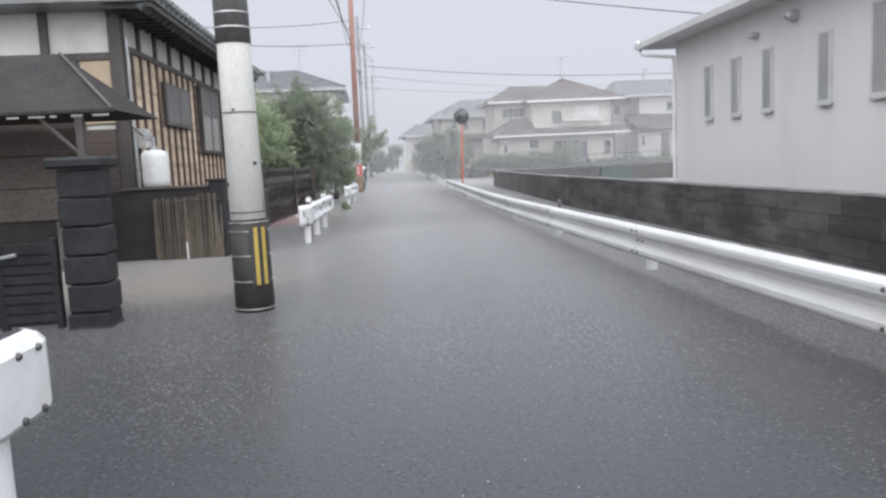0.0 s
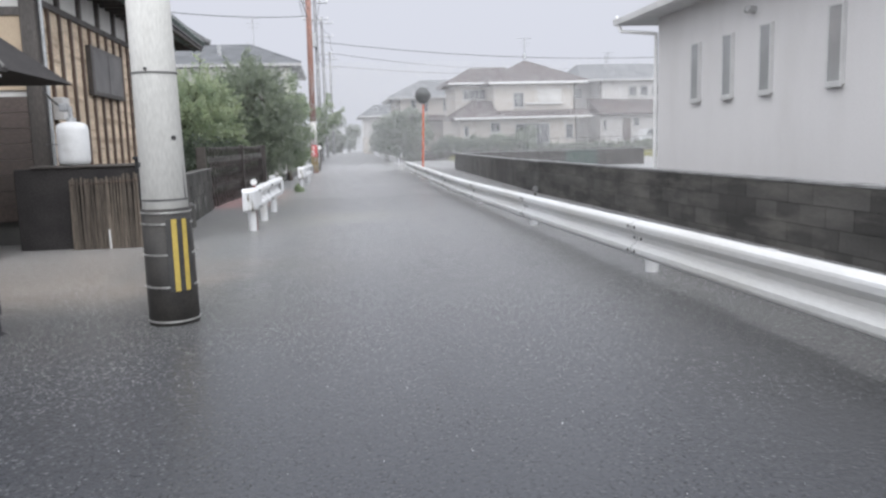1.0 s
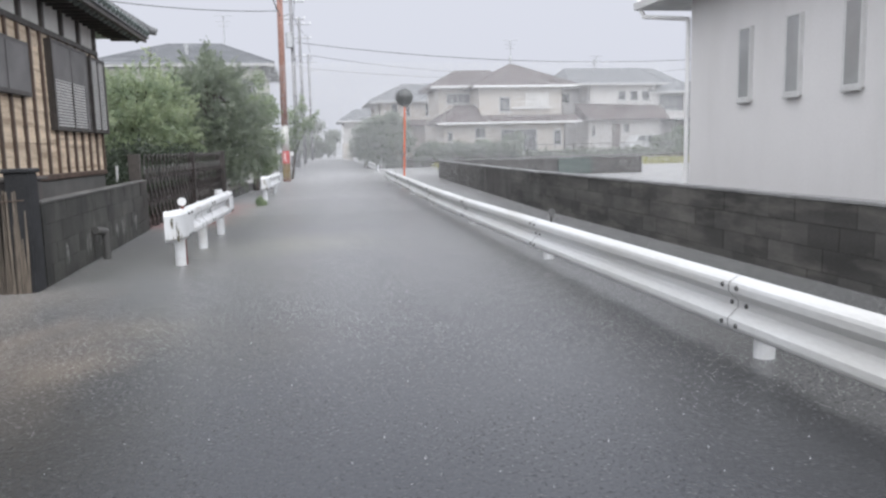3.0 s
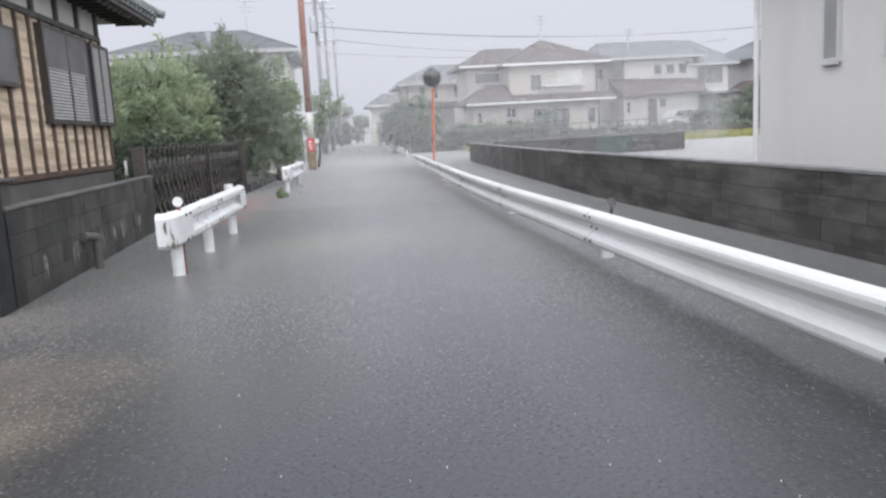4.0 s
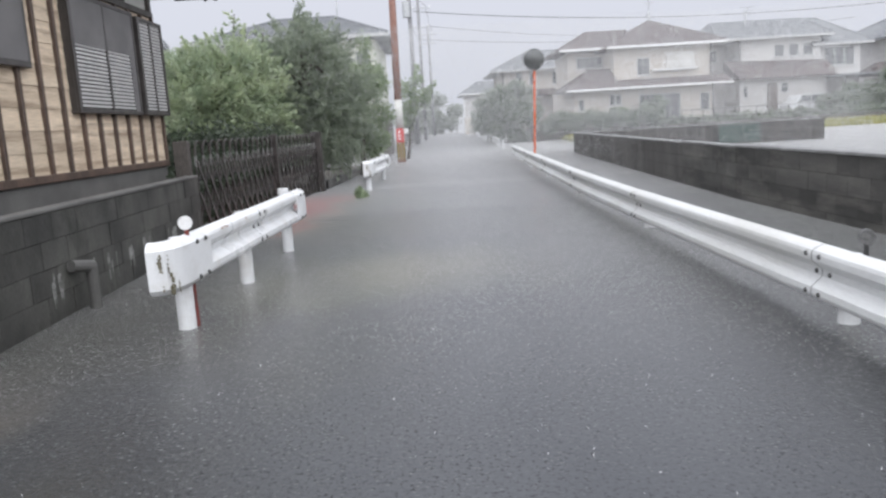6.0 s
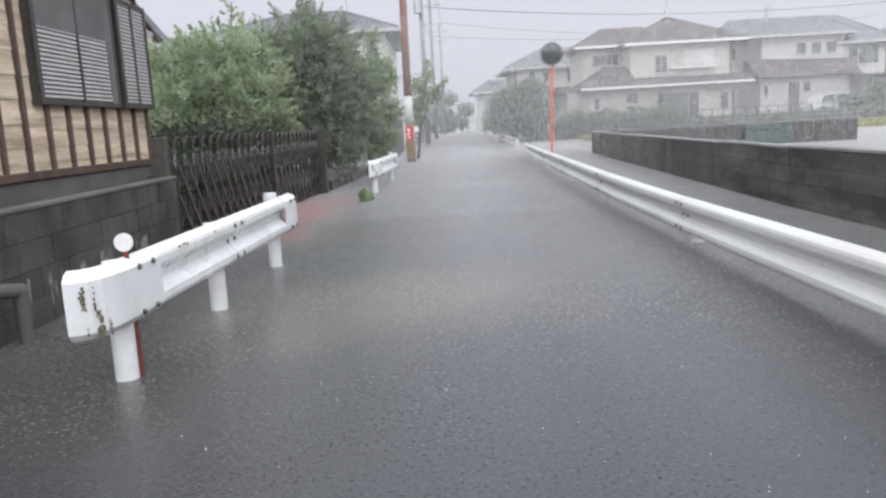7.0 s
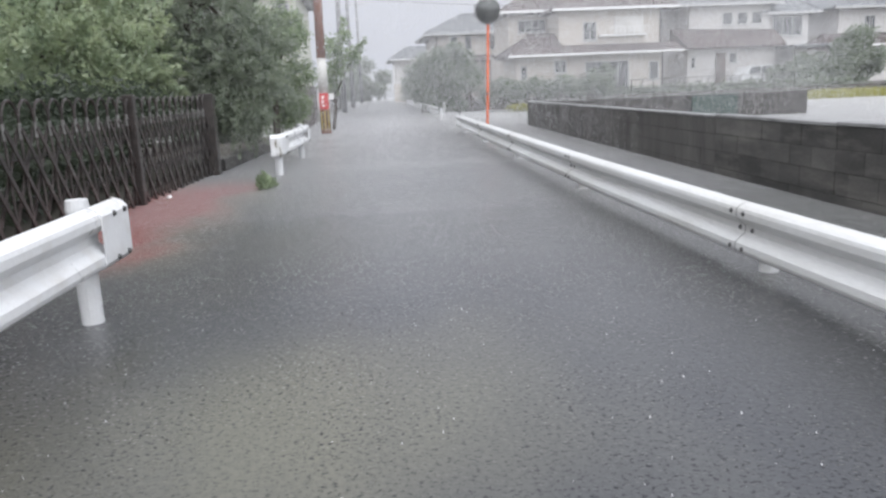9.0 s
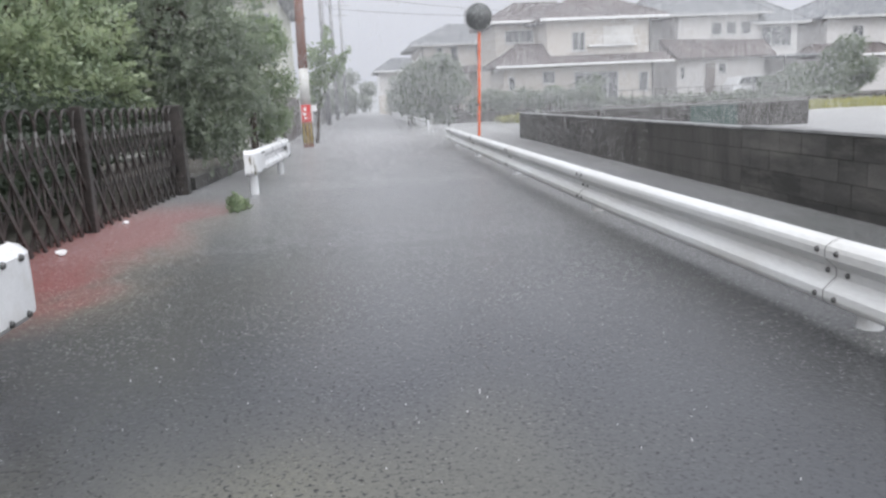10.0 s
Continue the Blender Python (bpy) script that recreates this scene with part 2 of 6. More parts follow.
LOUVRE = mat("pale_aluminium_louvre", (0.58, 0.57, 0.56), (0.5, 0.5, 0.5), 0.4, 0.1, 6, 90, 0.05, grain=0.06)
LOUVRE_DARK = mat("dark_bronze_frame", (0.075, 0.068, 0.065), (0.055, 0.05, 0.048), 0.45, 0.2, 6, 90, 0.05)
BLOCK = mat("weathered_concrete_block", (0.076, 0.075, 0.068), (0.030, 0.030, 0.028), 0.7, 0, 2.0, 55, 0.35, (0.016, 0.017, 0.014), 0.9, 2.1, (1, 1, 0.6), 0.24, grain=0.16)
BLOCK_DARK = mat("blackened_concrete_block", (0.078, 0.075, 0.071), (0.038, 0.037, 0.035), 0.65, 0, 1.4, 55, 0.3, (0.15, 0.142, 0.13), 0.75, 1.6, (1, 0.5, 2.2), 0.30, grain=0.18)
WALL_CAST = mat("streaked_cast_concrete", (0.096, 0.091, 0.086), (0.06, 0.057, 0.054), 0.65, 0, 1.6, 50, 0.25, (0.034, 0.033, 0.031), 0.75, 2.4, (1, 1, 0.22), 0.08, grain=0.14)
COPING = mat("wet_concrete_coping", (0.27, 0.27, 0.27), (0.17, 0.17, 0.17), 0.4, 0, 3, 60, 0.2, grain=0.15)
JOINT = mat("dark_mortar", (0.052, 0.051, 0.048), (0.034, 0.034, 0.032), 0.9, 0, 6, 60, 0.2)
FOUNDATION = mat("grey_foundation", (0.13, 0.128, 0.122), (0.085, 0.083, 0.08), 0.7, 0, 1.5, 60, 0.2, (0.12, 0.118, 0.11), 0.5, 2, grain=0.1)
STONE = mat("dark_gatepost_stone", (0.022, 0.023, 0.026), (0.013, 0.014, 0.016), 0.75, 0, 4, 50, 0.3, (0.06, 0.063, 0.067), 0.2, 6, per_piece=0.2)
REED = mat("weathered_reed", (0.15, 0.125, 0.10), (0.09, 0.075, 0.062), 0.7, 0, 5, 60, 0.2, stretch=(1, 1, 0.1), per_piece=0.3)
TANK = mat("white_gas_bottle_paint", (0.66, 0.67, 0.68), (0.58, 0.59, 0.6), 0.4, 0, 4, 60, 0.05, (0.38, 0.37, 0.35), 0.3, 4, grain=0.05)
STEEL = mat("galvanised_steel", (0.42, 0.43, 0.44), (0.33, 0.34, 0.35), 0.4, 0.5, 8, 90, 0.05)
GATE = mat("dark_bronze_aluminium", (0.082, 0.073, 0.069), (0.046, 0.042, 0.04), 0.3, 0.3, 8, 90, 0.05, per_piece=0.15)
GATE_GLINT = mat("pale_gate_glint", (0.21, 0.21, 0.205), (0.15, 0.15, 0.145), 0.4, 0.3, 8, 90, 0.05, per_piece=0.15)
SIDING = mat("white_sprayed_render", (0.67, 0.66, 0.66), (0.63, 0.62, 0.62), 0.8, 0, 0.8, 140, 0.12, (0.57, 0.56, 0.55), 0.4, 0.8, (1, 1, 0.3), grain=0.05)
WHITE = mat("white_trim", (0.74, 0.74, 0.74), (0.66, 0.66, 0.66), 0.5, 0, 3, 60, 0.05, grain=0.05)
FRAME = mat("grey_window_frame", (0.42, 0.42, 0.42), (0.36, 0.36, 0.36), 0.4, 0.2, 5, 60, 0.05, grain=0.06)
WIN_FRAME = mat("pale_grey_window_frame", (0.58, 0.58, 0.58), (0.52, 0.52, 0.52), 0.4, 0.1, 5, 60, 0.05, grain=0.05)
PANE = mat("frosted_window_pane", (0.36, 0.365, 0.37), (0.29, 0.295, 0.30), 0.12, 0, 2, 60, 0.02, grain=0.06)
PANE_DARK = mat("dark_window_pane", (0.07, 0.075, 0.08), (0.05, 0.054, 0.058), 0.1, 0, 1, 60, 0.0, grain=0.06)
ORANGE = mat("orange_mirror_pole", (0.66, 0.16, 0.07), (0.55, 0.13, 0.06), 0.4, 0, 4, 60, 0.05, grain=0.08)
MIRROR_BACK = mat("grey_mirror_rim", (0.18, 0.18, 0.18), (0.13, 0.13, 0.13), 0.4, 0.2, 6, 60, 0.05)
MIRROR = mat("convex_mirror_face", (0.10, 0.104, 0.104), (0.08, 0.084, 0.084), 0.22, 0.4, 2, 40, 0.0, grain=0.03)
POLE_BROWN = mat("rust_brown_pole", (0.36, 0.205, 0.165), (0.27, 0.15, 0.125), 0.6, 0, 3, 50, 0.1, stretch=(1, 1, 0.2))
POLE_GREY = mat("far_pole_concrete", (0.24, 0.24, 0.25), (0.19, 0.19, 0.20), 0.7, 0, 2, 50, 0.1)
SIGN_RED = mat("red_sign_sheet", (0.6, 0.06, 0.06), (0.5, 0.05, 0.05), 0.4, 0, 4, 60, 0.03, grain=0.06)
RUST_RED = mat("rusted_red_paint", (0.17, 0.035, 0.028), (0.09, 0.03, 0.025), 0.6, 0, 12, 80, 0.1)
SIGN_WHITE = mat("white_sign_paint", (0.78, 0.78, 0.78), (0.7, 0.7, 0.7), 0.4, 0, 4, 60, 0.03, grain=0.06)
CABLE = mat("cable_sheath", (0.06, 0.06, 0.065), (0.05, 0.05, 0.05), 0.6, 0, 4, 40, 0)
BARK = mat("wet_bark", (0.075, 0.058, 0.045), (0.045, 0.036, 0.03), 0.7, 0, 6, 40, 0.4, stretch=(1, 1, 0.3))
CREAM = mat("cream_house_wall", (0.50, 0.465, 0.425), (0.45, 0.415, 0.38), 0.8, 0, 0.5, 40, 0.1, (0.5, 0.48, 0.45), 0.35, 0.6, grain=0.05)
PALE_WALL = mat("pale_grey_house_wall", (0.52, 0.505, 0.495), (0.46, 0.45, 0.445), 0.8, 0, 0.5, 40, 0.1, grain=0.05)
GREEN_WALL = mat("pale_green_house_wall", (0.55, 0.56, 0.47), (0.5, 0.51, 0.43), 0.8, 0, 0.5, 40, 0.1, grain=0.05)
ROOF_BROWN = mat("brown_house_roof_tile", (0.105, 0.082, 0.078), (0.07, 0.056, 0.054), 0.6, 0, 1, 14, 0.3, stretch=(1, 1, 1), grain=0.12)
ROOF_GREY = mat("grey_house_roof_tile", (0.17, 0.178, 0.19), (0.13, 0.137, 0.148), 0.55, 0, 1, 14, 0.3, grain=0.12)
DOOR_BROWN = mat("brown_front_door", (0.13, 0.1, 0.085), (0.1, 0.08, 0.07), 0.5, 0, 3, 40, 0.05)
CAR_PAINT = mat("white_car_paint", (0.6, 0.61, 0.62), (0.55, 0.56, 0.57), 0.25, 0, 1, 40, 0, grain=0.03)
GRASS = leaf_mat("yellow_green_grass", (0.30, 0.30, 0.075), (0.38, 0.36, 0.12), 0.6)
LEAF_DARK = leaf_mat("dark_conifer_leaf", (0.19, 0.225, 0.18), (0.34, 0.385, 0.285))
LEAF_MID = leaf_mat("mid_green_leaf", (0.22, 0.28, 0.18), (0.36, 0.43, 0.27))
LEAF_LIGHT = leaf_mat("light_green_leaf", (0.30, 0.37, 0.262), (0.52, 0.58, 0.385))
# darker leaf copy with deep foliage shade put into its colour
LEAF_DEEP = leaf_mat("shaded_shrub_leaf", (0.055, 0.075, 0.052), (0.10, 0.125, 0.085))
RUST = mat("rust_stain", (0.33, 0.15, 0.07), (0.22, 0.11, 0.06), 0.8, 0, 20, 90, 0.1)
LEAF_FAR = leaf_mat("dull_garden_leaf", (0.15, 0.185, 0.135), (0.23, 0.27, 0.19))
# far leaves, with distance haze put into their pale colour
LEAF_HAZED = leaf_mat("haze_toned_leaf", (0.28, 0.31, 0.27), (0.36, 0.39, 0.34), 0.6)
HAZE_GLOW = glow_mat("glowing_haze_distance", (0.60, 0.61, 0.645))
RAIN = leaf_mat("falling_rain_water", (0.70, 0.705, 0.72), (0.74, 0.745, 0.76), 0.6, 0.0)
SPLASH = mat("rain_splash_foam", (0.8, 0.8, 0.82), (0.7, 0.7, 0.72), 0.3, 0, 10, 60, 0, grain=0.02)
EARTH = mat("garden_earth", (0.075, 0.068, 0.055), (0.045, 0.042, 0.035), 0.9, 0, 1, 30, 0.3)


# ---- building helpers ----
def mesh_of(name, bm, material, smooth=False):
    me = bpy.data.meshes.new(name)
    bm.to_mesh(me)
    bm.free()
    me.materials.append(material)
    if smooth:
        me.shade_smooth()
    return me


def thing(name, base, label, category, group="", kind=""):
    ob = new(name)
    ob.location = base
    ob.empty_display_size = 0.2
    return tagged(ob, label, category, group, kind)


def hang(ob, parent):
    ob.parent = parent
    if parent.data is None:
        ob.matrix_parent_inverse = Matrix.Translation(-Vector(parent.location))
    return ob


def part(name, bm, material, parent, label="", smooth=False):
    ob = hang(new(name, mesh_of(name, bm, material, smooth)), parent)
    return tagged(ob, label)


def piece(name, mesh, parent, m):
    """One of many alike pieces that share a mesh; m is its pose in the world."""
    ob = hang(new(name, mesh), parent)
    ob.matrix_basis = m
    return ob


def solid(name, bm, material, label, category, group="", kind="", smooth=False):
    return tagged(new(name, mesh_of(name, bm, material, smooth)), label, category, group, kind)


def box(bm, x0, x1, y0, y1, z0, z1, bevel=0.0):
    vs = [bm.verts.new((x, y, z)) for z in (z0, z1) for y in (y0, y1) for x in (x0, x1)]
    fs = [(0, 2, 3, 1), (4, 5, 7, 6), (0, 1, 5, 4), (2, 6, 7, 3), (0, 4, 6, 2), (1, 3, 7, 5)]
    faces = [bm.faces.new([vs[i] for i in f]) for f in fs]
    if bevel:
        edges = {e for f in faces for e in f.edges}
        bmesh.ops.bevel(bm, geom=list(edges), offset=bevel, segments=1, affect='EDGES')
    return bm


def cube(x0, x1, y0, y1, z0, z1, bevel=0.0):
    return box(bmesh.new(), x0, x1, y0, y1, z0, z1, bevel)


def tube(bm, p0, p1, r0, r1=None, seg=12, cap=True):
    p0, p1 = Vector(p0), Vector(p1)
    r1 = r0 if r1 is None else r1
    q = (p1 - p0).to_track_quat('Z', 'Y')
    rings = []
    for p, r in ((p0, r0), (p1, r1)):
        rings.append([bm.verts.new(p + q @ Vector((r * math.cos(2 * math.pi * i / seg), r * math.sin(2 * math.pi * i / seg), 0))) for i in range(seg)])
    for i in range(seg):
        bm.faces.new((rings[0][i], rings[0][(i + 1) % seg], rings[1][(i + 1) % seg], rings[1][i]))
    if cap:
        bm.faces.new(rings[0][::-1])
        bm.faces.new(rings[1])
    return bm


def pipe(bm, path, r, seg=6):
    """One round bar bent along a path of points."""
    pts, rings = [Vector(p) for p in path], []
    for i, p in enumerate(pts):
        q = (pts[min(i + 1, len(pts) - 1)] - pts[max(i - 1, 0)]).to_track_quat('Z', 'Y')
        rings.append([bm.verts.new(p + q @ Vector((r * math.cos(math.tau * k / seg), r * math.sin(math.tau * k / seg), 0))) for k in range(seg)])
    for a, b in zip(rings, rings[1:]):
        for k in range(seg):
            bm.faces.new((a[k], a[(k + 1) % seg], b[(k + 1) % seg], b[k]))
    bm.faces.new(rings[0][::-1])
    bm.faces.new(rings[-1])
    return bm


def rod(p0, p1, r0, r1=None, seg=12):
    return tube(bmesh.new(), p0, p1, r0, r1, seg)


def sweep(bm, path, profile, side):
    """A closed profile of (out, up) carried along a path of points; side: the sense in which 'out' points in plan."""
    rings = []
    n = len(path)
    for i, p in enumerate(path):
        a, b = Vector(path[max(i - 1, 0)]), Vector(path[min(i + 1, n - 1)])
        d = (b - a).normalized()
        out = Vector((d.y, -d.x, 0)).normalized() * side
        rings.append([bm.verts.new(Vector(p) + out * o + Vector((0, 0, z))) for o, z in profile])
    k = len(profile)
    for i in range(n - 1):
        for j in range(k):
            bm.faces.new((rings[i][j], rings[i][(j + 1) % k], rings[i + 1][(j + 1) % k], rings[i + 1][j]))
    bm.faces.new(rings[0][::-1])
    bm.faces.new(rings[-1])
    bmesh.ops.recalc_face_normals(bm, faces=bm.faces)
    return bm


def prism(points, lo, hi, axis):
    """A flat outline of 2D points, made thick along an axis."""
    bm = bmesh.new()

    def at(p, v):
        return {"x": (v, p[0], p[1]), "y": (p[0], v, p[1]), "z": (p[0], p[1], v)}[axis]
    a = [bm.verts.new(at(p, lo)) for p in points]
    b = [bm.verts.new(at(p, hi)) for p in points]
    k = len(points)
    for i in range(k):
        bm.faces.new((a[i], a[(i + 1) % k], b[(i + 1) % k], b[i]))
    bm.faces.new(a[::-1])
    bm.faces.new(b)
    bmesh.ops.recalc_face_normals(bm, faces=bm.faces)
    return bm


def wire(name, p0, p1, sag, r, parent=None, material=CABLE, n=14):
    bm = bmesh.new()
    p0, p1 = Vector(p0), Vector(p1)
    pts = [p0.lerp(p1, i / n) - Vector((0, 0, sag * 4 * (i / n) * (1 - i / n))) for i in range(n + 1)]
    sweep(bm, pts, [(r * math.cos(k * math.tau / 5), r * math.sin(k * math.tau / 5)) for k in range(5)], 1)
    if parent is None:
        return solid(name, bm, material, "thin black overhead cable sagging across the street", "cable", "overhead cables")
    return part(name, bm, material, parent)


def leaves(name, spots, count, size, material, parent=None, seed=1, droop=0.3, shell=0.3):
    """Many small leaves gathered in clumps; spots: (x, y, z, rx, ry, rz) for each clump."""
    rng = np.random.default_rng(seed)
    spots = np.array(spots, float)
    w = (spots[:, 3] * spots[:, 4] * spots[:, 5]) ** 0.75
    pick = rng.choice(len(spots), count, p=w / w.sum())
    d = rng.normal(size=(count, 3))
    d /= np.linalg.norm(d, axis=1)[:, None]
    r = shell + (1 - shell) * rng.random(count) ** 0.6
    r *= 1 + 0.18 * rng.normal(size=count)
    c = spots[pick, :3] + d * r[:, None] * spots[pick, 3:]
    s = size * (0.6 + 0.8 * rng.random(count))
    u = rng.normal(size=(count, 3)) + d * 0.8
    u[:, 2] -= droop
    u /= np.linalg.norm(u, axis=1)[:, None]
    v = np.cross(u, rng.normal(size=(count, 3)))
    v /= np.linalg.norm(v, axis=1)[:, None]
    bend = np.cross(u, v) * (s * 0.18)[:, None]
    u, v = u * s[:, None], v * (s * 0.42)[:, None]
    co = np.stack((c - u, c + v + bend, c + u, c - v + bend), axis=1).reshape(-1, 3)
    me = bpy.data.meshes.new(name)
    me.vertices.add(4 * count)
    me.vertices.foreach_set("co", co.ravel())
    me.loops.add(4 * count)
    me.loops.foreach_set("vertex_index", np.arange(4 * count, dtype=np.int32))
    me.polygons.add(count)
    me.polygons.foreach_set("loop_start", np.arange(0, 4 * count, 4, dtype=np.int32))
    me.update()
    me.validate()
    me.materials.append(material)
    ob = new(name, me)
    return hang(ob, parent) if parent else ob


def clumps(rng, centre, half, n, r, top_narrow=0.0, wide=1.0, tall=0.8):
    """n clump spots filling an ellipsoid, narrower towards the top where asked."""
    out = []
    while len(out) < n:
        p = [rng.uniform(-1, 1) for _ in range(3)]
        if sum(v * v for v in p) > 1:
            continue
        k = 1 - top_narrow * max(0, (p[2] + 1) / 2)
        q = r * rng.uniform(0.7, 1.3)
        out.append((centre[0] + p[0] * half[0] * k, centre[1] + p[1] * half[1] * k, centre[2] + p[2] * half[2], q * wide, q * wide, q * tall))
    return out


def sprays(name, plumes, each, size, slim, material, parent, seed):
    """Feathery sprays of slim leaves; plumes: (x, y, z, dx, dy, dz, length, radius)."""
    g = np.random.default_rng(seed)
    pl = np.array(plumes, float)
    k = np.repeat(np.arange(len(pl)), each)
    n = len(k)
    axis = pl[k, 3:6] / np.linalg.norm(pl[k, 3:6], axis=1)[:, None]
    t = g.random(n) ** 0.8
    off = np.cross(axis, g.normal(size=(n, 3)))
    off /= np.linalg.norm(off, axis=1)[:, None]
    c = pl[k, :3] + axis * (t * pl[k, 6])[:, None] + off * (pl[k, 7] * (1.05 - t) * g.random(n) ** 0.5)[:, None]
    c[:, 2] -= 0.12 * t * t * pl[k, 6]
    u = axis + off * 0.75 + 0.25 * g.normal(size=(n, 3))
    u /= np.linalg.norm(u, axis=1)[:, None]
    v = np.cross(u, g.normal(size=(n, 3)))
    v /= np.linalg.norm(v, axis=1)[:, None]
    s = size * g.uniform(0.6, 1.4, n)
    u, v = u * s[:, None], v * (s * slim)[:, None]
    co = np.stack((c - u, c + v, c + u, c - v), axis=1).reshape(-1, 3)
    me = bpy.data.meshes.new(name)
    me.vertices.add(4 * n)
    me.vertices.foreach_set("co", co.ravel())
    me.loops.add(4 * n)
    me.loops.foreach_set("vertex_index", np.arange(4 * n, dtype=np.int32))
    me.polygons.add(n)
    me.polygons.foreach_set("loop_start", np.arange(0, 4 * n, 4, dtype=np.int32))
    me.update()
    me.validate()
    me.materials.append(material)
    return hang(new(name, me), parent)


def shell(rng, centre, half, n, length, radius, lift):
    """Plumes that grow out of an ellipsoid's skin, rising near the top and hanging near the bottom."""
    out = []
    for _ in range(n):
        d = Vector((rng.gauss(0, 1), rng.gauss(0, 1), rng.gauss(0, 1))).normalized()
        k = rng.uniform(0.55, 0.95)
        p = [centre[i] + d[i] * half[i] * k for i in range(3)]
        q = rng.uniform(0.6, 1.4)
        out.append((*p, d.x, d.y, d.z * 0.6 + lift + rng.uniform(-.25, .25), length * q, radius * q))
    return out


def tree(name, base, label, spots, count, size, material, trunk_r, top, seed, limbs=7):
    t = thing(name, base, label, "tree")
    rng = random.Random(seed)
    bm = bmesh.new()
    b, top = Vector(base), Vector(top)
    pts = [b.lerp(top, i / 5) + Vector((rng.uniform(-.06, .06), rng.uniform(-.06, .06), 0)) * (i > 0) for i in range(6)]
    for i in range(5):
        tube(bm, pts[i], pts[i + 1], trunk_r * (1 - i / 6), trunk_r * (1 - (i + 1) / 6), 8, False)
    for s in rng.sample(spots, min(limbs, len(spots))):
        k = rng.uniform(0.3, 0.8)
        a = b.lerp(top, k)
        e = Vector(s[:3])
        mid = a.lerp(e, 0.5) + Vector((0, 0, 0.1))
        tube(bm, a, mid, trunk_r * 0.4, trunk_r * 0.28, 6, False)
        tube(bm, mid, e, trunk_r * 0.28, trunk_r * 0.1, 6, False)
    part("trunk", bm, BARK, t, smooth=True)
    leaves("crown", spots, count, size, material, t, seed)
    return t


# ---- setting: flooded ground, distance ----
bm = bmesh.new()
xs = [-400, -60, -20, -8, -4, 0, 4, 8, 20, 60, 400]
ys = [-300, -30, -5, 0, 5, 10, 20, 40, 80, 200, 600]
grid = [[bm.verts.new((x, y, 0)) for x in xs] for y in ys]
for i in range(len(ys) - 1):
    for j in range(len(xs) - 1):
        bm.faces.new((grid[i][j], grid[i][j + 1], grid[i + 1][j + 1], grid[i + 1][j]))
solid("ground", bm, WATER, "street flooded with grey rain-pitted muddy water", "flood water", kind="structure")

# tree-line silhouette that glows pale in place of rain haze
bm = bmesh.new()
rng = random.Random(5)
for y0, z, k in ((150, 8.5, 1.0),):
    pts = [(-150 + 6 * i, z * (0.55 + 0.35 * noise.noise((i * 0.31, 0, 3)) + 0.25 * noise.noise((i * 1.1, 0, 7)))) for i in range(60)]
    low = [bm.verts.new((x, y0, -1)) for x, _ in pts]
    high = [bm.verts.new((x, y0, max(h, 1.5))) for x, h in pts]
    for i in range(len(pts) - 1):
        bm.faces.new((low[i], low[i + 1], high[i + 1], high[i]))
solid("backdrop", bm, HAZE_GLOW, "pale tree-line backdrop with rain haze put into its glowing colour", "distance", kind="structure")

# raised garden ground on which the far houses stand
solid("garden_ground", prism([(5.5, 50.5), (19, 50.5), (24, 50.0), (60, 50.0), (60, 110), (5.5, 110)], -0.3, 0.5, "z"), EARTH,
      "low raised garden ground behind the hedges", "ground", kind="structure")
bm = bmesh.new()
rng = random.Random(9)
for _ in range(5200):
    x, y = rng.uniform(14.5, 46), rng.uniform(44.5, 50)
    if x < 14.5 + (50 - y) * 0.3:
        continue
    h, a = rng.uniform(0.18, 0.42), rng.uniform(0, 3.14)
    c, s = math.cos(a) * 0.10, math.sin(a) * 0.10
    v = [bm.verts.new(p) for p in ((x - c, y - s, 0), (x + c, y + s, 0), (x + rng.uniform(-.08, .08), y + rng.uniform(-.08, .08), h))]
    bm.faces.new(v)
solid("grass", bm, GRASS, "strip of yellow-green rice grass beyond the wall", "grass", kind="stuff")
leaves_far = leaves("weeds", [(7.4 + 0.3 * i, 46.5, 0.15, 0.35, 0.4, 0.22) for i in range(9)], 900, 0.10, GRASS, None, 77)
tagged(leaves_far, "low yellow-green weeds at the field's edge", "weeds", kind="stuff")


# ---- guard rails ----
H = 0.335
W_OUT = [(0.012, 0.0), (0.05, 0.014), (0.076, 0.032), (0.083, 0.052), (0.082, 0.088), (0.045, 0.124), (0.018, 0.146), (0.018, 0.189),
         (0.045, 0.211), (0.082, 0.247), (0.083, 0.283), (0.076, 0.303), (0.05, 0.321), (0.012, H)]
W_PROFILE = W_OUT + [(o - 0.006, z) for o, z in reversed(W_OUT)]
FLAT_OUT = [(0.02, -0.003), (0.06, 0.014), (0.087, 0.045), (0.088, 0.16), (0.087, 0.29), (0.06, 0.321), (0.02, H + 0.003)]
FLAT_PROFILE = FLAT_OUT + [(o - 0.008, z) for o, z in reversed(FLAT_OUT)]


def bolt_mesh():
    bm = bmesh.new()
    tube(bm, (0, 0, 0), (0.012, 0, 0), 0.017, 0.012, 8)
    return mesh_of("bolt", bm, BOLT, True)


BOLT_MESH = bolt_mesh()


def bolts(parent, x, y, z0, side, rows):
    """Bolt heads round a joint; rows: (dy, dz, out)."""
    for dy, dz, out in rows:
        piece("bolt", BOLT_MESH, parent, Matrix.Translation((x + side * out, y + dy, z0 + dz)) @ pose(0, 0, 0, 0, 0, 0 if side > 0 else 180))


SEAM_PROFILE = [(o + 0.0015, z) for o, z in W_OUT] + [(o - 0.004, z) for o, z in reversed(W_OUT)]


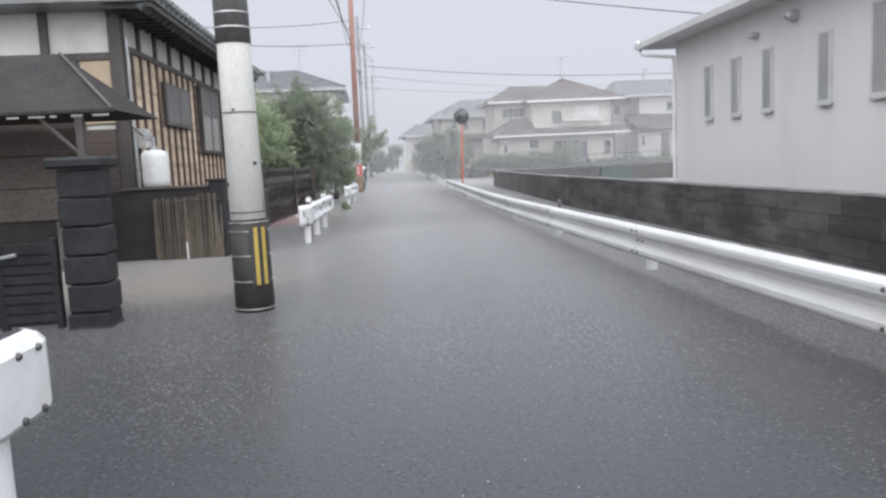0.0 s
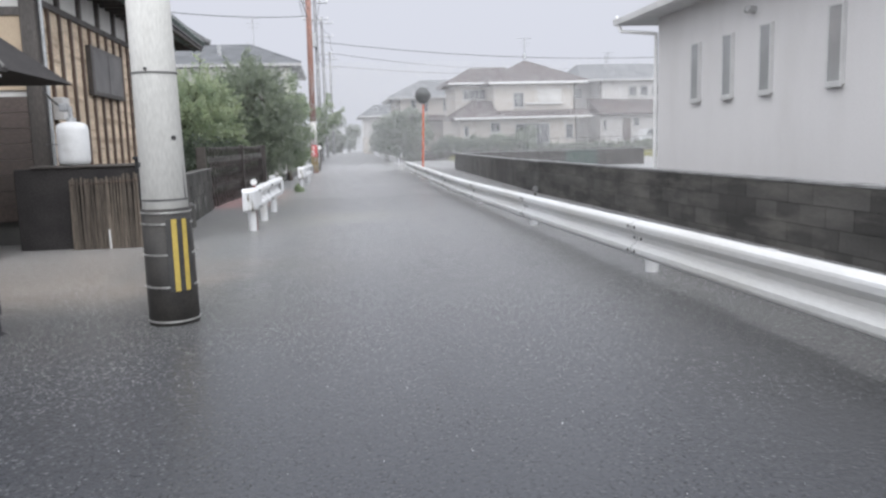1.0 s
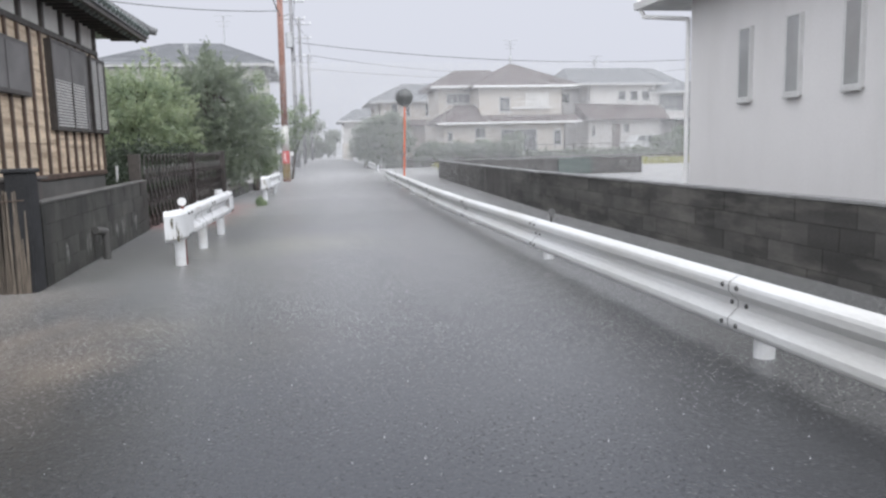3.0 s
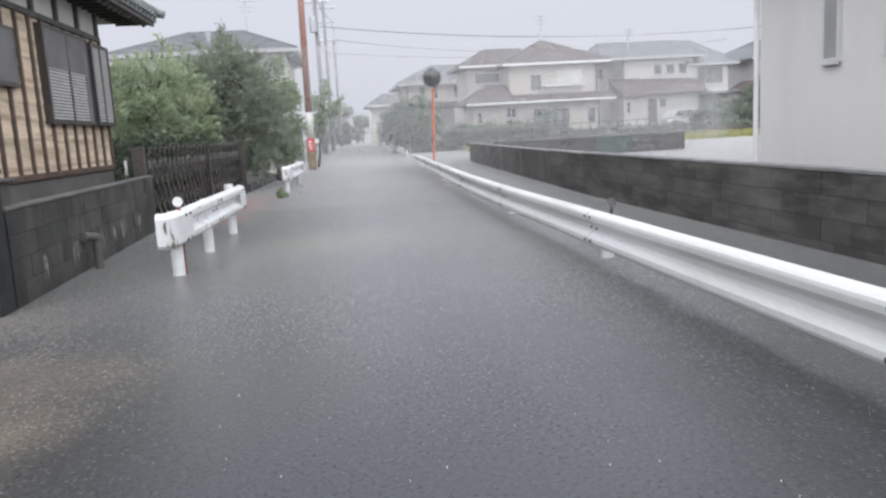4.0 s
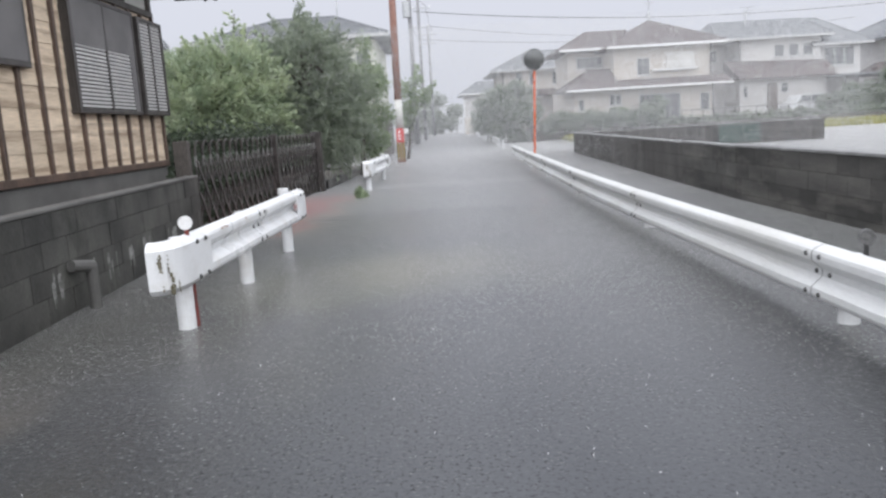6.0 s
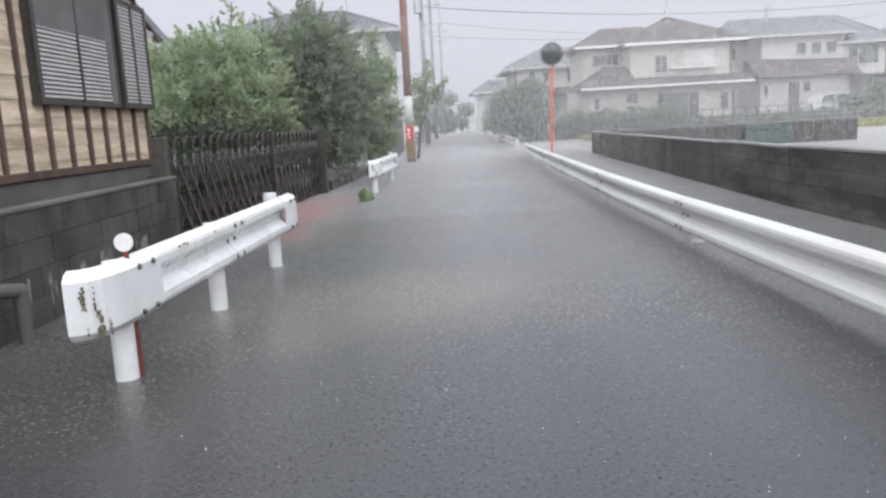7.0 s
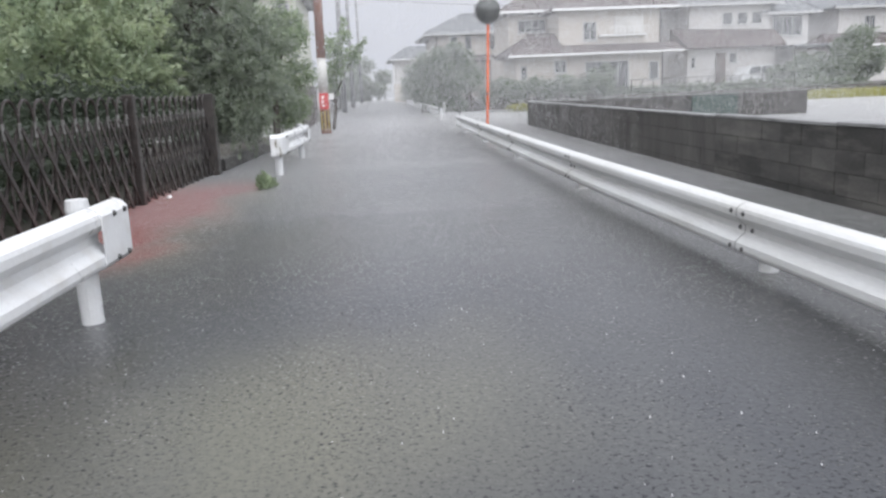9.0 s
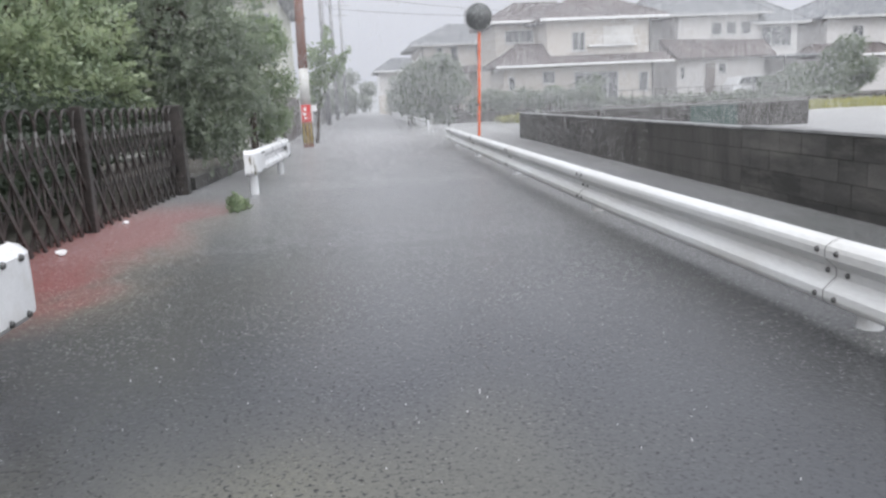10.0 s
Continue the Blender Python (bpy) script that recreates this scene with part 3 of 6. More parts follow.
def seam(parent, p, d, side):
    """The dark lap line where two beams meet."""
    p, d = Vector(p), Vector(d)
    part("lap_seam", sweep(bmesh.new(), [p, p + d * 0.005], SEAM_PROFILE, side), BOLT, parent)


JOINT_ROWS = [(s * 0.075, dz, o) for s in (-1, 1) for dz, o in ((0.058, 0.081), (0.168, 0.016), (0.277, 0.081))]


def rail_x(y):
    pts = [(-3, 2.60), (10, 2.60), (19, 2.63), (28, 2.86), (32.9, 3.0)]
    for (a, xa), (b, xb) in zip(pts, pts[1:]):
        if y <= b:
            return xa + (xb - xa) * (y - a) / (b - a)
    return pts[-1][1]


def rail_z(y):
    return 0.135 - 0.006 * min(max(y - 4, 0), 11.5) + 0.0022 * max(y - 15.5, 0)


right_rail = thing("guardrail", (2.65, 15, 0), "long white steel guardrail with a double-ridged beam along the flooded road", "guardrail", "guardrails")
JOINTS = [-0.45 + 4.02 * i for i in range(9)]
for a, b in zip([-3.0] + JOINTS, JOINTS + [32.9]):
    if b - a < 0.5:
        continue
    k = 4
    path = [(rail_x(a + (b - a) * i / k), a + (b - a) * i / k - (0.004 if i == k and b < 32.8 else 0), rail_z(a + (b - a) * i / k)) for i in range(k + 1)]
    part("beam", sweep(bmesh.new(), path, W_PROFILE, -1), RAIL_OLD, right_rail)
for y in JOINTS:
    x = rail_x(y)
    part("post", rod((x + 0.052, y - 0.15, -0.4), (x + 0.052, y - 0.15, rail_z(y) + 0.30), 0.06, seg=16), WHITE_RAIL, right_rail, smooth=False)
    bolts(right_rail, x, y, rail_z(y), -1, JOINT_ROWS)
    seam(right_rail, (x, y + 0.01, rail_z(y)), (0, 1, 0), -1)
for y in (11.25, 32.7):
    rf = part("reflector_stem", rod((rail_x(y) + 0.02, y, rail_z(y) + 0.28), (rail_x(y) + 0.02, y, rail_z(y) + 0.40), 0.012, seg=8), BLACK, right_rail)
    part("reflector", rod((rail_x(y) + 0.02, y - 0.012, rail_z(y) + 0.425), (rail_x(y) + 0.02, y + 0.012, rail_z(y) + 0.425), 0.042, seg=16), MIRROR_BACK, rf)
# a dented lip on the nearest beam
part("dent", rod((2.59, 5.42, rail_z(5.4) + H - 0.005), (2.585, 5.62, rail_z(5.5) + H - 0.003), 0.014, 0.008, 6), RAIL_OLD, right_rail)

far_rail = thing("guardrail", (3.7, 55, 0), "far white guardrail continuing past the side lane", "guardrail", "guardrails")
for i in range(9):
    a, b = 43.0 + 4 * i, 47.0 + 4 * i
    path = [(3.5 + 0.022 * (v - 43), v, 0.10) for v in (a, (a + b) / 2, b)]
    part("beam", sweep(bmesh.new(), path, W_PROFILE, -1), RAIL_OLD, far_rail)
    part("post", rod((3.57 + 0.022 * (a - 43), a + 0.1, -0.3), (3.57 + 0.022 * (a - 43), a + 0.1, 0.40), 0.057, seg=10), WHITE_RAIL, far_rail)


def short_rail(base, start, end, z, label, posts, near_sleeve=True, disc=False, joint=None, dip=0.0):
    """A short guardrail with a flared sleeve at its near end and a squared sleeve at its far end; the beam faces the road (+x)."""
    g = thing("guardrail", base, label, "guardrail", "guardrails")
    s, e = Vector((*start, z - dip)), Vector((*end, z))
    d = (e - s).normalized()
    out = Vector((d.y, -d.x, 0))
    mid = [s + d * 0.62, e - d * 0.30]
    cuts = [mid[0], mid[1]] if joint is None else [mid[0], s + d * joint, mid[1]]
    for a, b in zip(cuts, cuts[1:]):
        part("beam", sweep(bmesh.new(), [a, a.lerp(b, 0.5), b], W_PROFILE, 1), WHITE_RAIL, g)
    if near_sleeve:
        curl = ((0.070, -0.085), (0.073, -0.062), (0.088, -0.038), (0.118, -0.018), (0.165, -0.006), (0.22, 0.001), (0.30, 0.004), (0.42, 0.006), (0.66, 0.006))
        path = [s + d * t + out * o for t, o in curl]
        sl = part("end_sleeve", sweep(bmesh.new(), path, FLAT_PROFILE, 1), WHITE_RAIL, g)
        for t, dz in ((0.40, 0.05), (0.40, 0.285), (0.56, 0.05), (0.56, 0.285)):
            p = s + d * t + out * 0.096
            piece("bolt", BOLT_MESH, g, Matrix.Translation((p.x, p.y, p.z + dz)))
        rng = random.Random(3)
        bmc = bmesh.new()
        def on_face(u):
            """The face of the sleeve u metres along its curl, and the way along it."""
            for p0, p1 in zip(path, path[1:]):
                n = (p1 - p0).length
                if u <= n or p1 is path[-1]:
                    w = (p1 - p0) / n
                    return p0 + w * u + Vector((w.y, -w.x, 0)) * 0.0915, w
                u -= n
        for k in range(190):
            if k < 90:
                w = rng.uniform(0.015, 0.075)
                c, along = on_face(0.07 + rng.gauss(0, 0.013) + 0.25 * (w - 0.04))
            else:
                w = rng.uniform(0.08, 0.27)
                c, along = on_face(0.062 + 0.02 * math.sin(w * 22) + rng.gauss(0, 0.007))
            r = rng.uniform(0.003, 0.009)
            q = [bmc.verts.new(c + along * (r * math.cos(a) * 0.8) + Vector((0, 0, w + r * math.sin(a)))) for a in (0.2, 1.4, 2.5, 3.7, 5.1)]
            bmc.faces.new(q)
        tagged(part("paint_flakes", bmc, CHIP, sl, "patch of flaked paint and moss"), kind="stuff")
    path = [e + d * t + out * o for t, o in ((-0.40, 0.002), (-0.12, 0.002), (-0.03, 0.0), (-0.008, -0.008), (0.0, -0.024))]
    part("end_plate", sweep(bmesh.new(), path, FLAT_PROFILE, 1), WHITE_RAIL, g)
    for t, dz in ((-0.24, 0.05), (-0.24, 0.285), (-0.09, 0.05), (-0.09, 0.285)):
        p = e + d * t + out * 0.09
        piece("bolt", BOLT_MESH, g, Matrix.Translation((p.x, p.y, p.z + dz)))
    if joint is not None:
        c = s + d * joint
        seam(g, c, d, 1)
        for dy, dz, o in JOINT_ROWS:
            p = c + d * (dy + 0.06) + out * o
            piece("bolt", BOLT_MESH, g, Matrix.Translation((p.x, p.y, p.z + dz)))
    for px, py in posts:
        part("post", rod((px, py, -0.4), (px, py, z + H - 0.03), 0.058, seg=18), WHITE_RAIL, g)
    # cap of the last post, standing over the beam
    px, py = posts[-1]
    part("post_cap", rod((px, py, z + H - 0.03), (px, py, z + H + 0.03), 0.062, 0.055, 18), WHITE_RAIL, g)
    if disc:
        x, y = posts[0]
        st = part("delineator_stem", rod((x + 0.055, y + 0.05, -0.3), (x + 0.045, y + 0.05, z + H + 0.02), 0.016, seg=8), RUST_RED, g, "red rusted delineator stem")
        part("reflector_disc", rod((x + 0.045, y + 0.03, z + H + 0.055), (x + 0.045, y + 0.05, z + H + 0.055), 0.046, seg=20), SIGN_WHITE, st, "white round reflector")
    return g


worn_rail = short_rail((-1.2, 13.8, 0), (-1.30, 11.92), (-1.11, 15.62), 0.305, "short white guardrail with flaked paint and a round reflector",
           [(-1.29, 12.27), (-1.25, 13.74), (-1.21, 15.37)], True, True, joint=1.95, dip=0.024)
rng = random.Random(19)
for y, z in ((12.86, 0.602), (12.93, 0.607), (13.45, 0.604), (12.98, 0.600)):
    bm = bmesh.new()
    cx = -1.295 + 0.0511 * (y - 12.0) + 0.0845
    bm.faces.new([bm.verts.new((cx + rng.uniform(0, .0008), y + rng.uniform(0.015, 0.035) * math.cos(a), z + rng.uniform(0.005, 0.010) * math.sin(a) - 0.02)) for a in (0, 0.9, 1.9, 2.8, 3.7, 4.6, 5.5)])
    part("rust_spot", bm, RUST, worn_rail, "orange rust spot")
short_rail((-0.95, 24.4, 0), (-0.97, 22.55), (-0.79, 26.15), 0.27, "short white guardrail beside the leaning garden tree",
           [(-0.98, 22.85), (-0.88, 25.9)], True, False)
short_rail((-1.6, 1, 0), (-1.70, -2.6), (-1.545, 2.81), 0.315, "white guardrail end standing in the flood water",
           [(-1.72, -1.4), (-1.68, 0.6), (-1.60, 2.60)], False, False)

# ---- utility pole with warning wrap ----
pole = thing("utility_pole", (-1.26, 6.55, 0), "grey concrete utility pole with black wrap and yellow warning strips", "utility pole", "utility poles")
PX, PY = -1.272, 6.52


def pole_r(z):
    return 0.160 - 0.0075 * min(max(z, 0), 4) - 0.0015 * z


LEAN = -0.008


def pole_at(z):
    return (PX + LEAN * z, PY, z)


part("shaft", tube(tube(bmesh.new(), pole_at(-0.4), pole_at(4.0), pole_r(-0.4), pole_r(4.0), 28), pole_at(4.0), pole_at(9.5), pole_r(4.0), pole_r(9.5), 28), CONCRETE_POLE, pole, smooth=True)
part("wrap", rod(pole_at(-0.3), pole_at(0.80), 0.171, 0.163, 28), BLACK_WRAP, pole, "black rubber wrap", smooth=True)
part("upper_wrap", rod(pole_at(2.27), pole_at(3.1), pole_r(2.3) + 0.006, pole_r(3.1) + 0.006, 28), GREY_WRAP, pole, "dark grey upper wrap", smooth=True)
for z, r in ((0.03, 0.171), (0.27, 0.169), (0.49, 0.167), (0.70, 0.165), (0.775, 0.164), (0.86, pole_r(0.86) + 0.001), (1.70, pole_r(1.7) + 0.001), (2.40, pole_r(2.4) + 0.008), (2.52, pole_r(2.5) + 0.008)):
    part("band", rod(pole_at(z - 0.006), pole_at(z + 0.006), r + 0.003, seg=28), BAND if z != 1.70 and z != 0.86 else GREY_WRAP, pole)
for i in range(5):
    a = radians(-78 + 11.5 * i)
    c = Vector((PX + 0.175 * math.cos(a), PY + 0.175 * math.sin(a), 0))
    bm = bmesh.new()
    box(bm, -0.004, 0.004, -0.0172, 0.0172, 0.24, 0.73)
    bmesh.ops.transform(bm, matrix=Matrix.Translation(c) @ pose(0, 0, 0, 0, 0, math.degrees(a)), verts=bm.verts)
    part("warning_strip", bm, YELLOW if i in (1, 3) else BLACK, pole)
for dz, a in ((1.27, -42), (1.72, -100), (1.1, -150)):
    v = Vector((math.cos(radians(a)), math.sin(radians(a)), 0))
    p = Vector(pole_at(dz)) + v * (pole_r(dz) - 0.004)
    part("socket", rod(p, p + v * 0.008, 0.017 if dz != 1.72 else 0.012, seg=10), BLACK, pole)
part("conduit", rod((PX + 0.135, PY - 0.04, 0.85), (PX + 0.05, PY - 0.04, 3.0), 0.008, seg=6), GREY_WRAP, pole)

# ---- left house of boards and plaster ----
HX, HY0, HY1 = -3.8, 11.7, 19.35
house = thing("timber_house", (-6.0, 15.5, 0), "old wooden house with cedar boards, white plaster and a tiled roof", "house", "houses")
part("foundation", cube(-9.0, HX + 0.02, HY0, HY1, -0.3, 0.86), FOUNDATION, house)
part("wall_core", cube(-9.0, HX - 0.02, HY0 + 0.02, HY1 - 0.02, 0.86, 4.0), PLASTER, house)
part("sill_beam", cube(HX - 0.1, HX + 0.06, HY0 - 0.03, HY1 + 0.03, 0.86, 0.95, 0.008), BATTEN, house)
part("belly_beam", cube(HX - 0.1, HX + 0.05, HY0 - 0.05, HY1 + 0.05, 3.08, 3.17, 0.008), DARK_WOOD, house)
nb = 17
step = (HY1 - HY0) / nb
# lapped horizontal boards, each course leaning out over the one below
lap = 0.2367
rng = random.Random(8)
for r in range(9):
    z0, z1 = 0.95 + r * lap, min(0.95 + (r + 1) * lap + 0.012, 3.08)
    cuts = [HY0] + sorted(HY0 + step * rng.choice(range(2 + 5 * k, 6 + 5 * k)) for k in range(3)) + [HY1]
    for ya, yb in zip(cuts, cuts[1:]):
        part("board", prism([(HX - 0.02, z0), (HX + 0.017 + rng.uniform(0, .003), z0), (HX + 0.010, z1), (HX - 0.02, z1)], ya + 0.002, yb - 0.002, "y"), BOARD, house)
for i in range(nb + 1):
    y = HY0 + i * step
    part("batten", cube(HX, HX + 0.055, y - 0.03, y + 0.03, 0.95, 3.08, 0.005), BATTEN, house)
for y in (HY0, HY0 + 0.95, HY0 + 1.9, HY0 + 2.85, HY0 + 3.8, HY0 + 4.75, HY0 + 5.7, HY0 + 6.65, HY1):
    part("wall_post", cube(HX - 0.1, HX + 0.035, y - 0.05, y + 0.05, 3.17, 3.95, 0.006), DARK_WOOD, house)
part("corner_post", cube(HX - 0.13, HX + 0.06, HY0 - 0.08, HY0 + 0.10, 0.3, 3.9, 0.01), DARK_WOOD, house)
part("downpipe", rod((HX + 0.10, HY0 + 0.02, 0.9), (HX + 0.10, HY0 + 0.02, 3.25), 0.026, seg=8), STEEL, house)
# front face
part("front_beam", cube(-9, HX - 0.1, HY0 - 0.05, HY0 + 0.02, 2.92, 3.03, 0.008), DARK_WOOD, house)
for x in (-4.85, -6.0, -7.2):
    part("front_post", cube(x - 0.06, x + 0.06, HY0 - 0.04, HY0 + 0.03, 0.9, 3.75, 0.006), DARK_WOOD, house)
part("front_panel", cube(-4.79, -4.45, HY0 - 0.015, HY0 + 0.02, 1.5, 2.92), PLASTER, house)
part("front_panel", cube(-4.38, -3.95, HY0 - 0.02, HY0 + 0.02, 2.0, 2.92), BEIGE, house)
part("panel_post", cube(-4.45, -4.38, HY0 - 0.04, HY0 + 0.02, 1.5, 2.92), DARK_WOOD, house)
for i in range(8):
    part("front_board", cube(-9, -3.94, HY0 - 0.05, HY0 - 0.021, 0.32 + 0.2 * i, 0.515 + 0.2 * i), BROWN_BOARD, house)
# dark screen window
win = part("screen_window", cube(HX + 0.02, HX + 0.10, 13.72, 15.50, 2.06, 2.82, 0.006), LOUVRE_DARK, house, "dark insect-screen window")
part("screen", cube(HX + 0.10, HX + 0.106, 13.80, 14.58, 2.12, 2.76), SCREEN, win)
part("screen", cube(HX + 0.10, HX + 0.106, 14.64, 15.43, 2.12, 2.76), SCREEN, win)


def louvre_window(y0, y1, z0, z1, out, dark_top, solid_end):
    """A shutter box with pale slats; the upper part and one end are covered by dark mesh."""
    w = part("louvre_window", cube(HX - 0.02, HX + out, y0, y1, z0, z1), LOUVRE_DARK, house, "louvred shutter with pale slats")
    x = HX + out
    for ya, yb in ((y0, y0 + 0.07), (y1 - 0.06, y1)):
        part("stile", cube(x + 0.001, x + 0.035, ya, yb, z0, z1, 0.004), LOUVRE_DARK, w)
    part("rail", cube(x + 0.001, x + 0.035, y0 + 0.07, y1 - 0.06, z0, z0 + 0.05, 0.004), LOUVRE_DARK, w)
    part("rail", cube(x + 0.001, x + 0.035, y0 + 0.07, y1 - 0.06, z1 - 0.05, z1, 0.004), LOUVRE_DARK, w)
    ym = (y0 + y1) / 2
    part("mullion", cube(x + 0.001, x + 0.03, ym - 0.02, ym + 0.02, z0 + 0.05, z1 - 0.05), LOUVRE_DARK, w)
    sl = mesh_of("slat", cube(-0.004, 0.014, 0, 1, 0, 0.026), LOUVRE)
    top = z1 - 0.06
    z = z0 + 0.075
    while z < top:
        for ya, yb in ((y0 + 0.075, ym - 0.024), (ym + 0.024, y1 - 0.065 - solid_end)):
            piece("slat", sl, w, Matrix.Translation((x + 0.004, ya, z)) @ Matrix.Diagonal((1, yb - ya, 1, 1)))
        z += 0.047
    if dark_top:
        part("mesh_cover", cube(x + 0.022, x + 0.026, y0 + 0.07, y1 - 0.06, z1 - dark_top, z1 - 0.05), SCREEN, w)
    if solid_end:
        part("end_cover", cube(x + 0.002, x + 0.024, y1 - 0.06 - solid_end, y1 - 0.06, z0 + 0.05, z1 - 0.05), SCREEN, w)


louvre_window(16.42, 18.36, 1.62, 3.02, 0.09, 0.60, 0.16)
louvre_window(18.40, 19.36, 1.62, 2.98, 0.13, 0.0, 0.0)
# roof: hip with tile rows
EX0, EX1, EY0, EY1, EZ = -10.0, -3.08, 11.0, 20.9, 3.74
RZ = 5.9


def hip(bm, x0, x1, y0, y1, z, xr, ya, yb, zr, thick=0.10):
    e = [bm.verts.new(p) for p in ((x0, y0, z), (x1, y0, z), (x1, y1, z), (x0, y1, z))]
    f = [bm.verts.new((v.co.x, v.co.y, z - thick)) for v in e]
    r = [bm.verts.new((xr, ya, zr)), bm.verts.new((xr, yb, zr))]
    bm.faces.new((e[0], e[1], r[0]))
    bm.faces.new((e[1], e[2], r[1], r[0]))
    bm.faces.new((e[2], e[3], r[1]))
    bm.faces.new((e[3], e[0], r[0], r[1]))
    for i in range(4):
        bm.faces.new((e[i], f[i], f[(i + 1) % 4], e[(i + 1) % 4]))
    bm.faces.new(f)
    bmesh.ops.recalc_face_normals(bm, faces=bm.faces)
    return bm


roof = part("roof", hip(bmesh.new(), EX0, EX1, EY0, EY1, EZ, -6.5, 14.5, 17.4, RZ, 0.12), TILE, house)
part("eave_board", cube(EX1 - 0.10, EX1 - 0.04, EY0 + 0.05, EY1 - 0.05, EZ - 0.20, EZ - 0.121), DARK_WOOD, house)
tube_tile = mesh_of("eave_tile", tube(bmesh.new(), (0, 0, 0), (0.34, 0, 0.0), 0.055, 0.06, 10), TILE_EDGE)
n_t = int((EY1 - EY0) / 0.28)
slope = math.degrees(math.atan2(RZ - EZ, 3.4))
for i in range(n_t):
    piece("eave_tile", tube_tile, roof, Matrix.Translation((EX1 + 0.05, EY0 + 0.14 + 0.28 * i, EZ - 0.01)) @ pose(0, 0, 0, 0, slope, 180))
for i in range(22):
    piece("eave_tile", tube_tile, roof, Matrix.Translation((EX1 - 0.15 - 0.28 * i, EY0 - 0.05, EZ - 0.01)) @ pose(0, 0, 0, 0, -slope, 90))
bm = bmesh.new()
for i in range(n_t):
    y = EY0 + 0.14 + 0.28 * i
    k = min(1, (y - EY0) / 3.5, (EY1 - y) / 3.5)
    tube(bm, (EX1 + 0.03, y, EZ + 0.01), (EX1 - 3.42 * k, y, EZ + 0.01 + (RZ - EZ) * k), 0.05, 0.05, 6)
part("tile_rolls", bm, TILE, roof)
bm = bmesh.new()
for i in range(22):
    x = EX1 - 0.15 - 0.28 * i
    k = min(1, (EX1 - x) / 3.5)
    tube(bm, (x, EY0 - 0.03, EZ + 0.01), (x, EY0 + 3.5 * k, EZ + 0.01 + (RZ - EZ) * k), 0.05, 0.05, 6)
part("tile_rolls", bm, TILE, roof)
part("hip_ridge", rod((EX1, EY0, EZ + 0.06), (-6.5, 14.5, RZ + 0.08), 0.10, 0.10, 8), TILE, roof)
part("hip_ridge", rod((EX1, EY1, EZ + 0.06), (-6.5, 17.4, RZ + 0.08), 0.10, 0.10, 8), TILE, roof)
for y in (EY0, EY1):
    part("ridge_end_tile", rod((EX1 - 0.10, y, EZ + 0.10), (EX1 + 0.16, y, EZ + 0.02), 0.10, 0.075, 10), TILE, roof)
for i in range(30):
    y = EY0 + 0.2 + i * (EY1 - EY0 - 0.4) / 29
    part("rafter", cube(HX, EX1 - 0.11, y - 0.03, y + 0.03, EZ - 0.19, EZ - 0.121), DARK_WOOD, house)

# lean-to canopy over the gate
can = thing("entrance_canopy", (-4.5, 9.0, 0), "dark sheet canopy on slim posts over the house entrance", "canopy")
bm = bmesh.new()
v = [bm.verts.new(p) for p in ((-7.5, 8.4, 1.93), (-2.92, 8.4, 1.93), (-3.74, 9.3, 2.66), (-7.5, 9.3, 2.66), (-2.92, 10.2, 1.93), (-7.5, 10.2, 1.93))]
for f in ((0, 1, 2, 3), (1, 4, 2), (4, 5, 3, 2), (0, 3, 5), (0, 5, 4, 1)):
    bm.faces.new([v[i] for i in f])
bmesh.ops.recalc_face_normals(bm, faces=bm.faces)
part("canopy_roof", bm, CANOPY, can)
part("verge", rod((-2.93, 8.39, 1.95), (-3.74, 9.28, 2.68), 0.014, seg=6), FOUNDATION, can)
part("gutter", cube(-7.5, -2.90, 8.34, 8.395, 1.90, 1.945, 0.008), CANOPY, can)
for x in (-3.3, -4.9, -6.6):
    part("post", cube(x - 0.04, x + 0.04, 8.42, 8.50, -0.3, 1.93, 0.006), DARK_WOOD, can)
part("brace", rod((-3.3, 8.46, 1.45), (-3.75, 8.46, 1.91), 0.025, seg=6), DARK_WOOD, can)
# near-black wall stands in for the shaded void below the siding
part("void_wall", cube(-7.5, -3.95, 10.30, 10.38, -0.3, 1.95), CANOPY, can)
for i in range(3):
    part("siding_board", cube(-7.5, -3.90, 10.255 - 0.012 * (i == 0), 10.298, 0.68 + 0.425 * i, 1.10 + 0.425 * i, 0.006), BROWN_BOARD, can)
part("pale_prop", rod((-4.3, 10.2, -0.3), (-4.3, 10.2, 0.66), 0.045, seg=8), FOUNDATION, can)
for i in range(9):
    part("fringe_clip", cube(-4.9 + 0.22 * i, -4.83 + 0.22 * i + 0.05 * (i % 3), 8.402, 8.412, 1.868, 1.892), LOUVRE, can)

# gate post of stacked dark stone, with a leaf of a dark gate
gp = thing("gate_post", (-2.52, 6.27, 0), "dark stacked-stone gate post with a wider cap", "gate post", "gate posts")
for i in range(6):
    z = -0.1 + 0.232 * i
    o = 0.012 * ((i % 2) - 0.5)
    part("stone", cube(-2.68 + o, -2.36 + o, 6.10, 6.42, z, z + 0.224, 0.014), STONE, gp)
part("cap", cube(-2.74, -2.30, 6.04, 6.48, 1.292, 1.38, 0.02), STONE, gp)
part("foot", cube(-2.69, -2.35, 6.09, 6.43, -0.3, 0.015, 0.01), STONE, gp)
leaf = thing("gate_leaf", (-3.1, 6.3, 0), "dark metal gate leaf standing in the water", "gate")
part("panel", cube(-3.72, -2.80, 6.24, 6.27, 0.03, 0.70), STONE, leaf)
for x in (-3.76, -3.24, -2.80):
    part("stile", cube(x - 0.025, x + 0.025, 6.22, 6.29, -0.2, 0.74, 0.005), STONE, leaf)
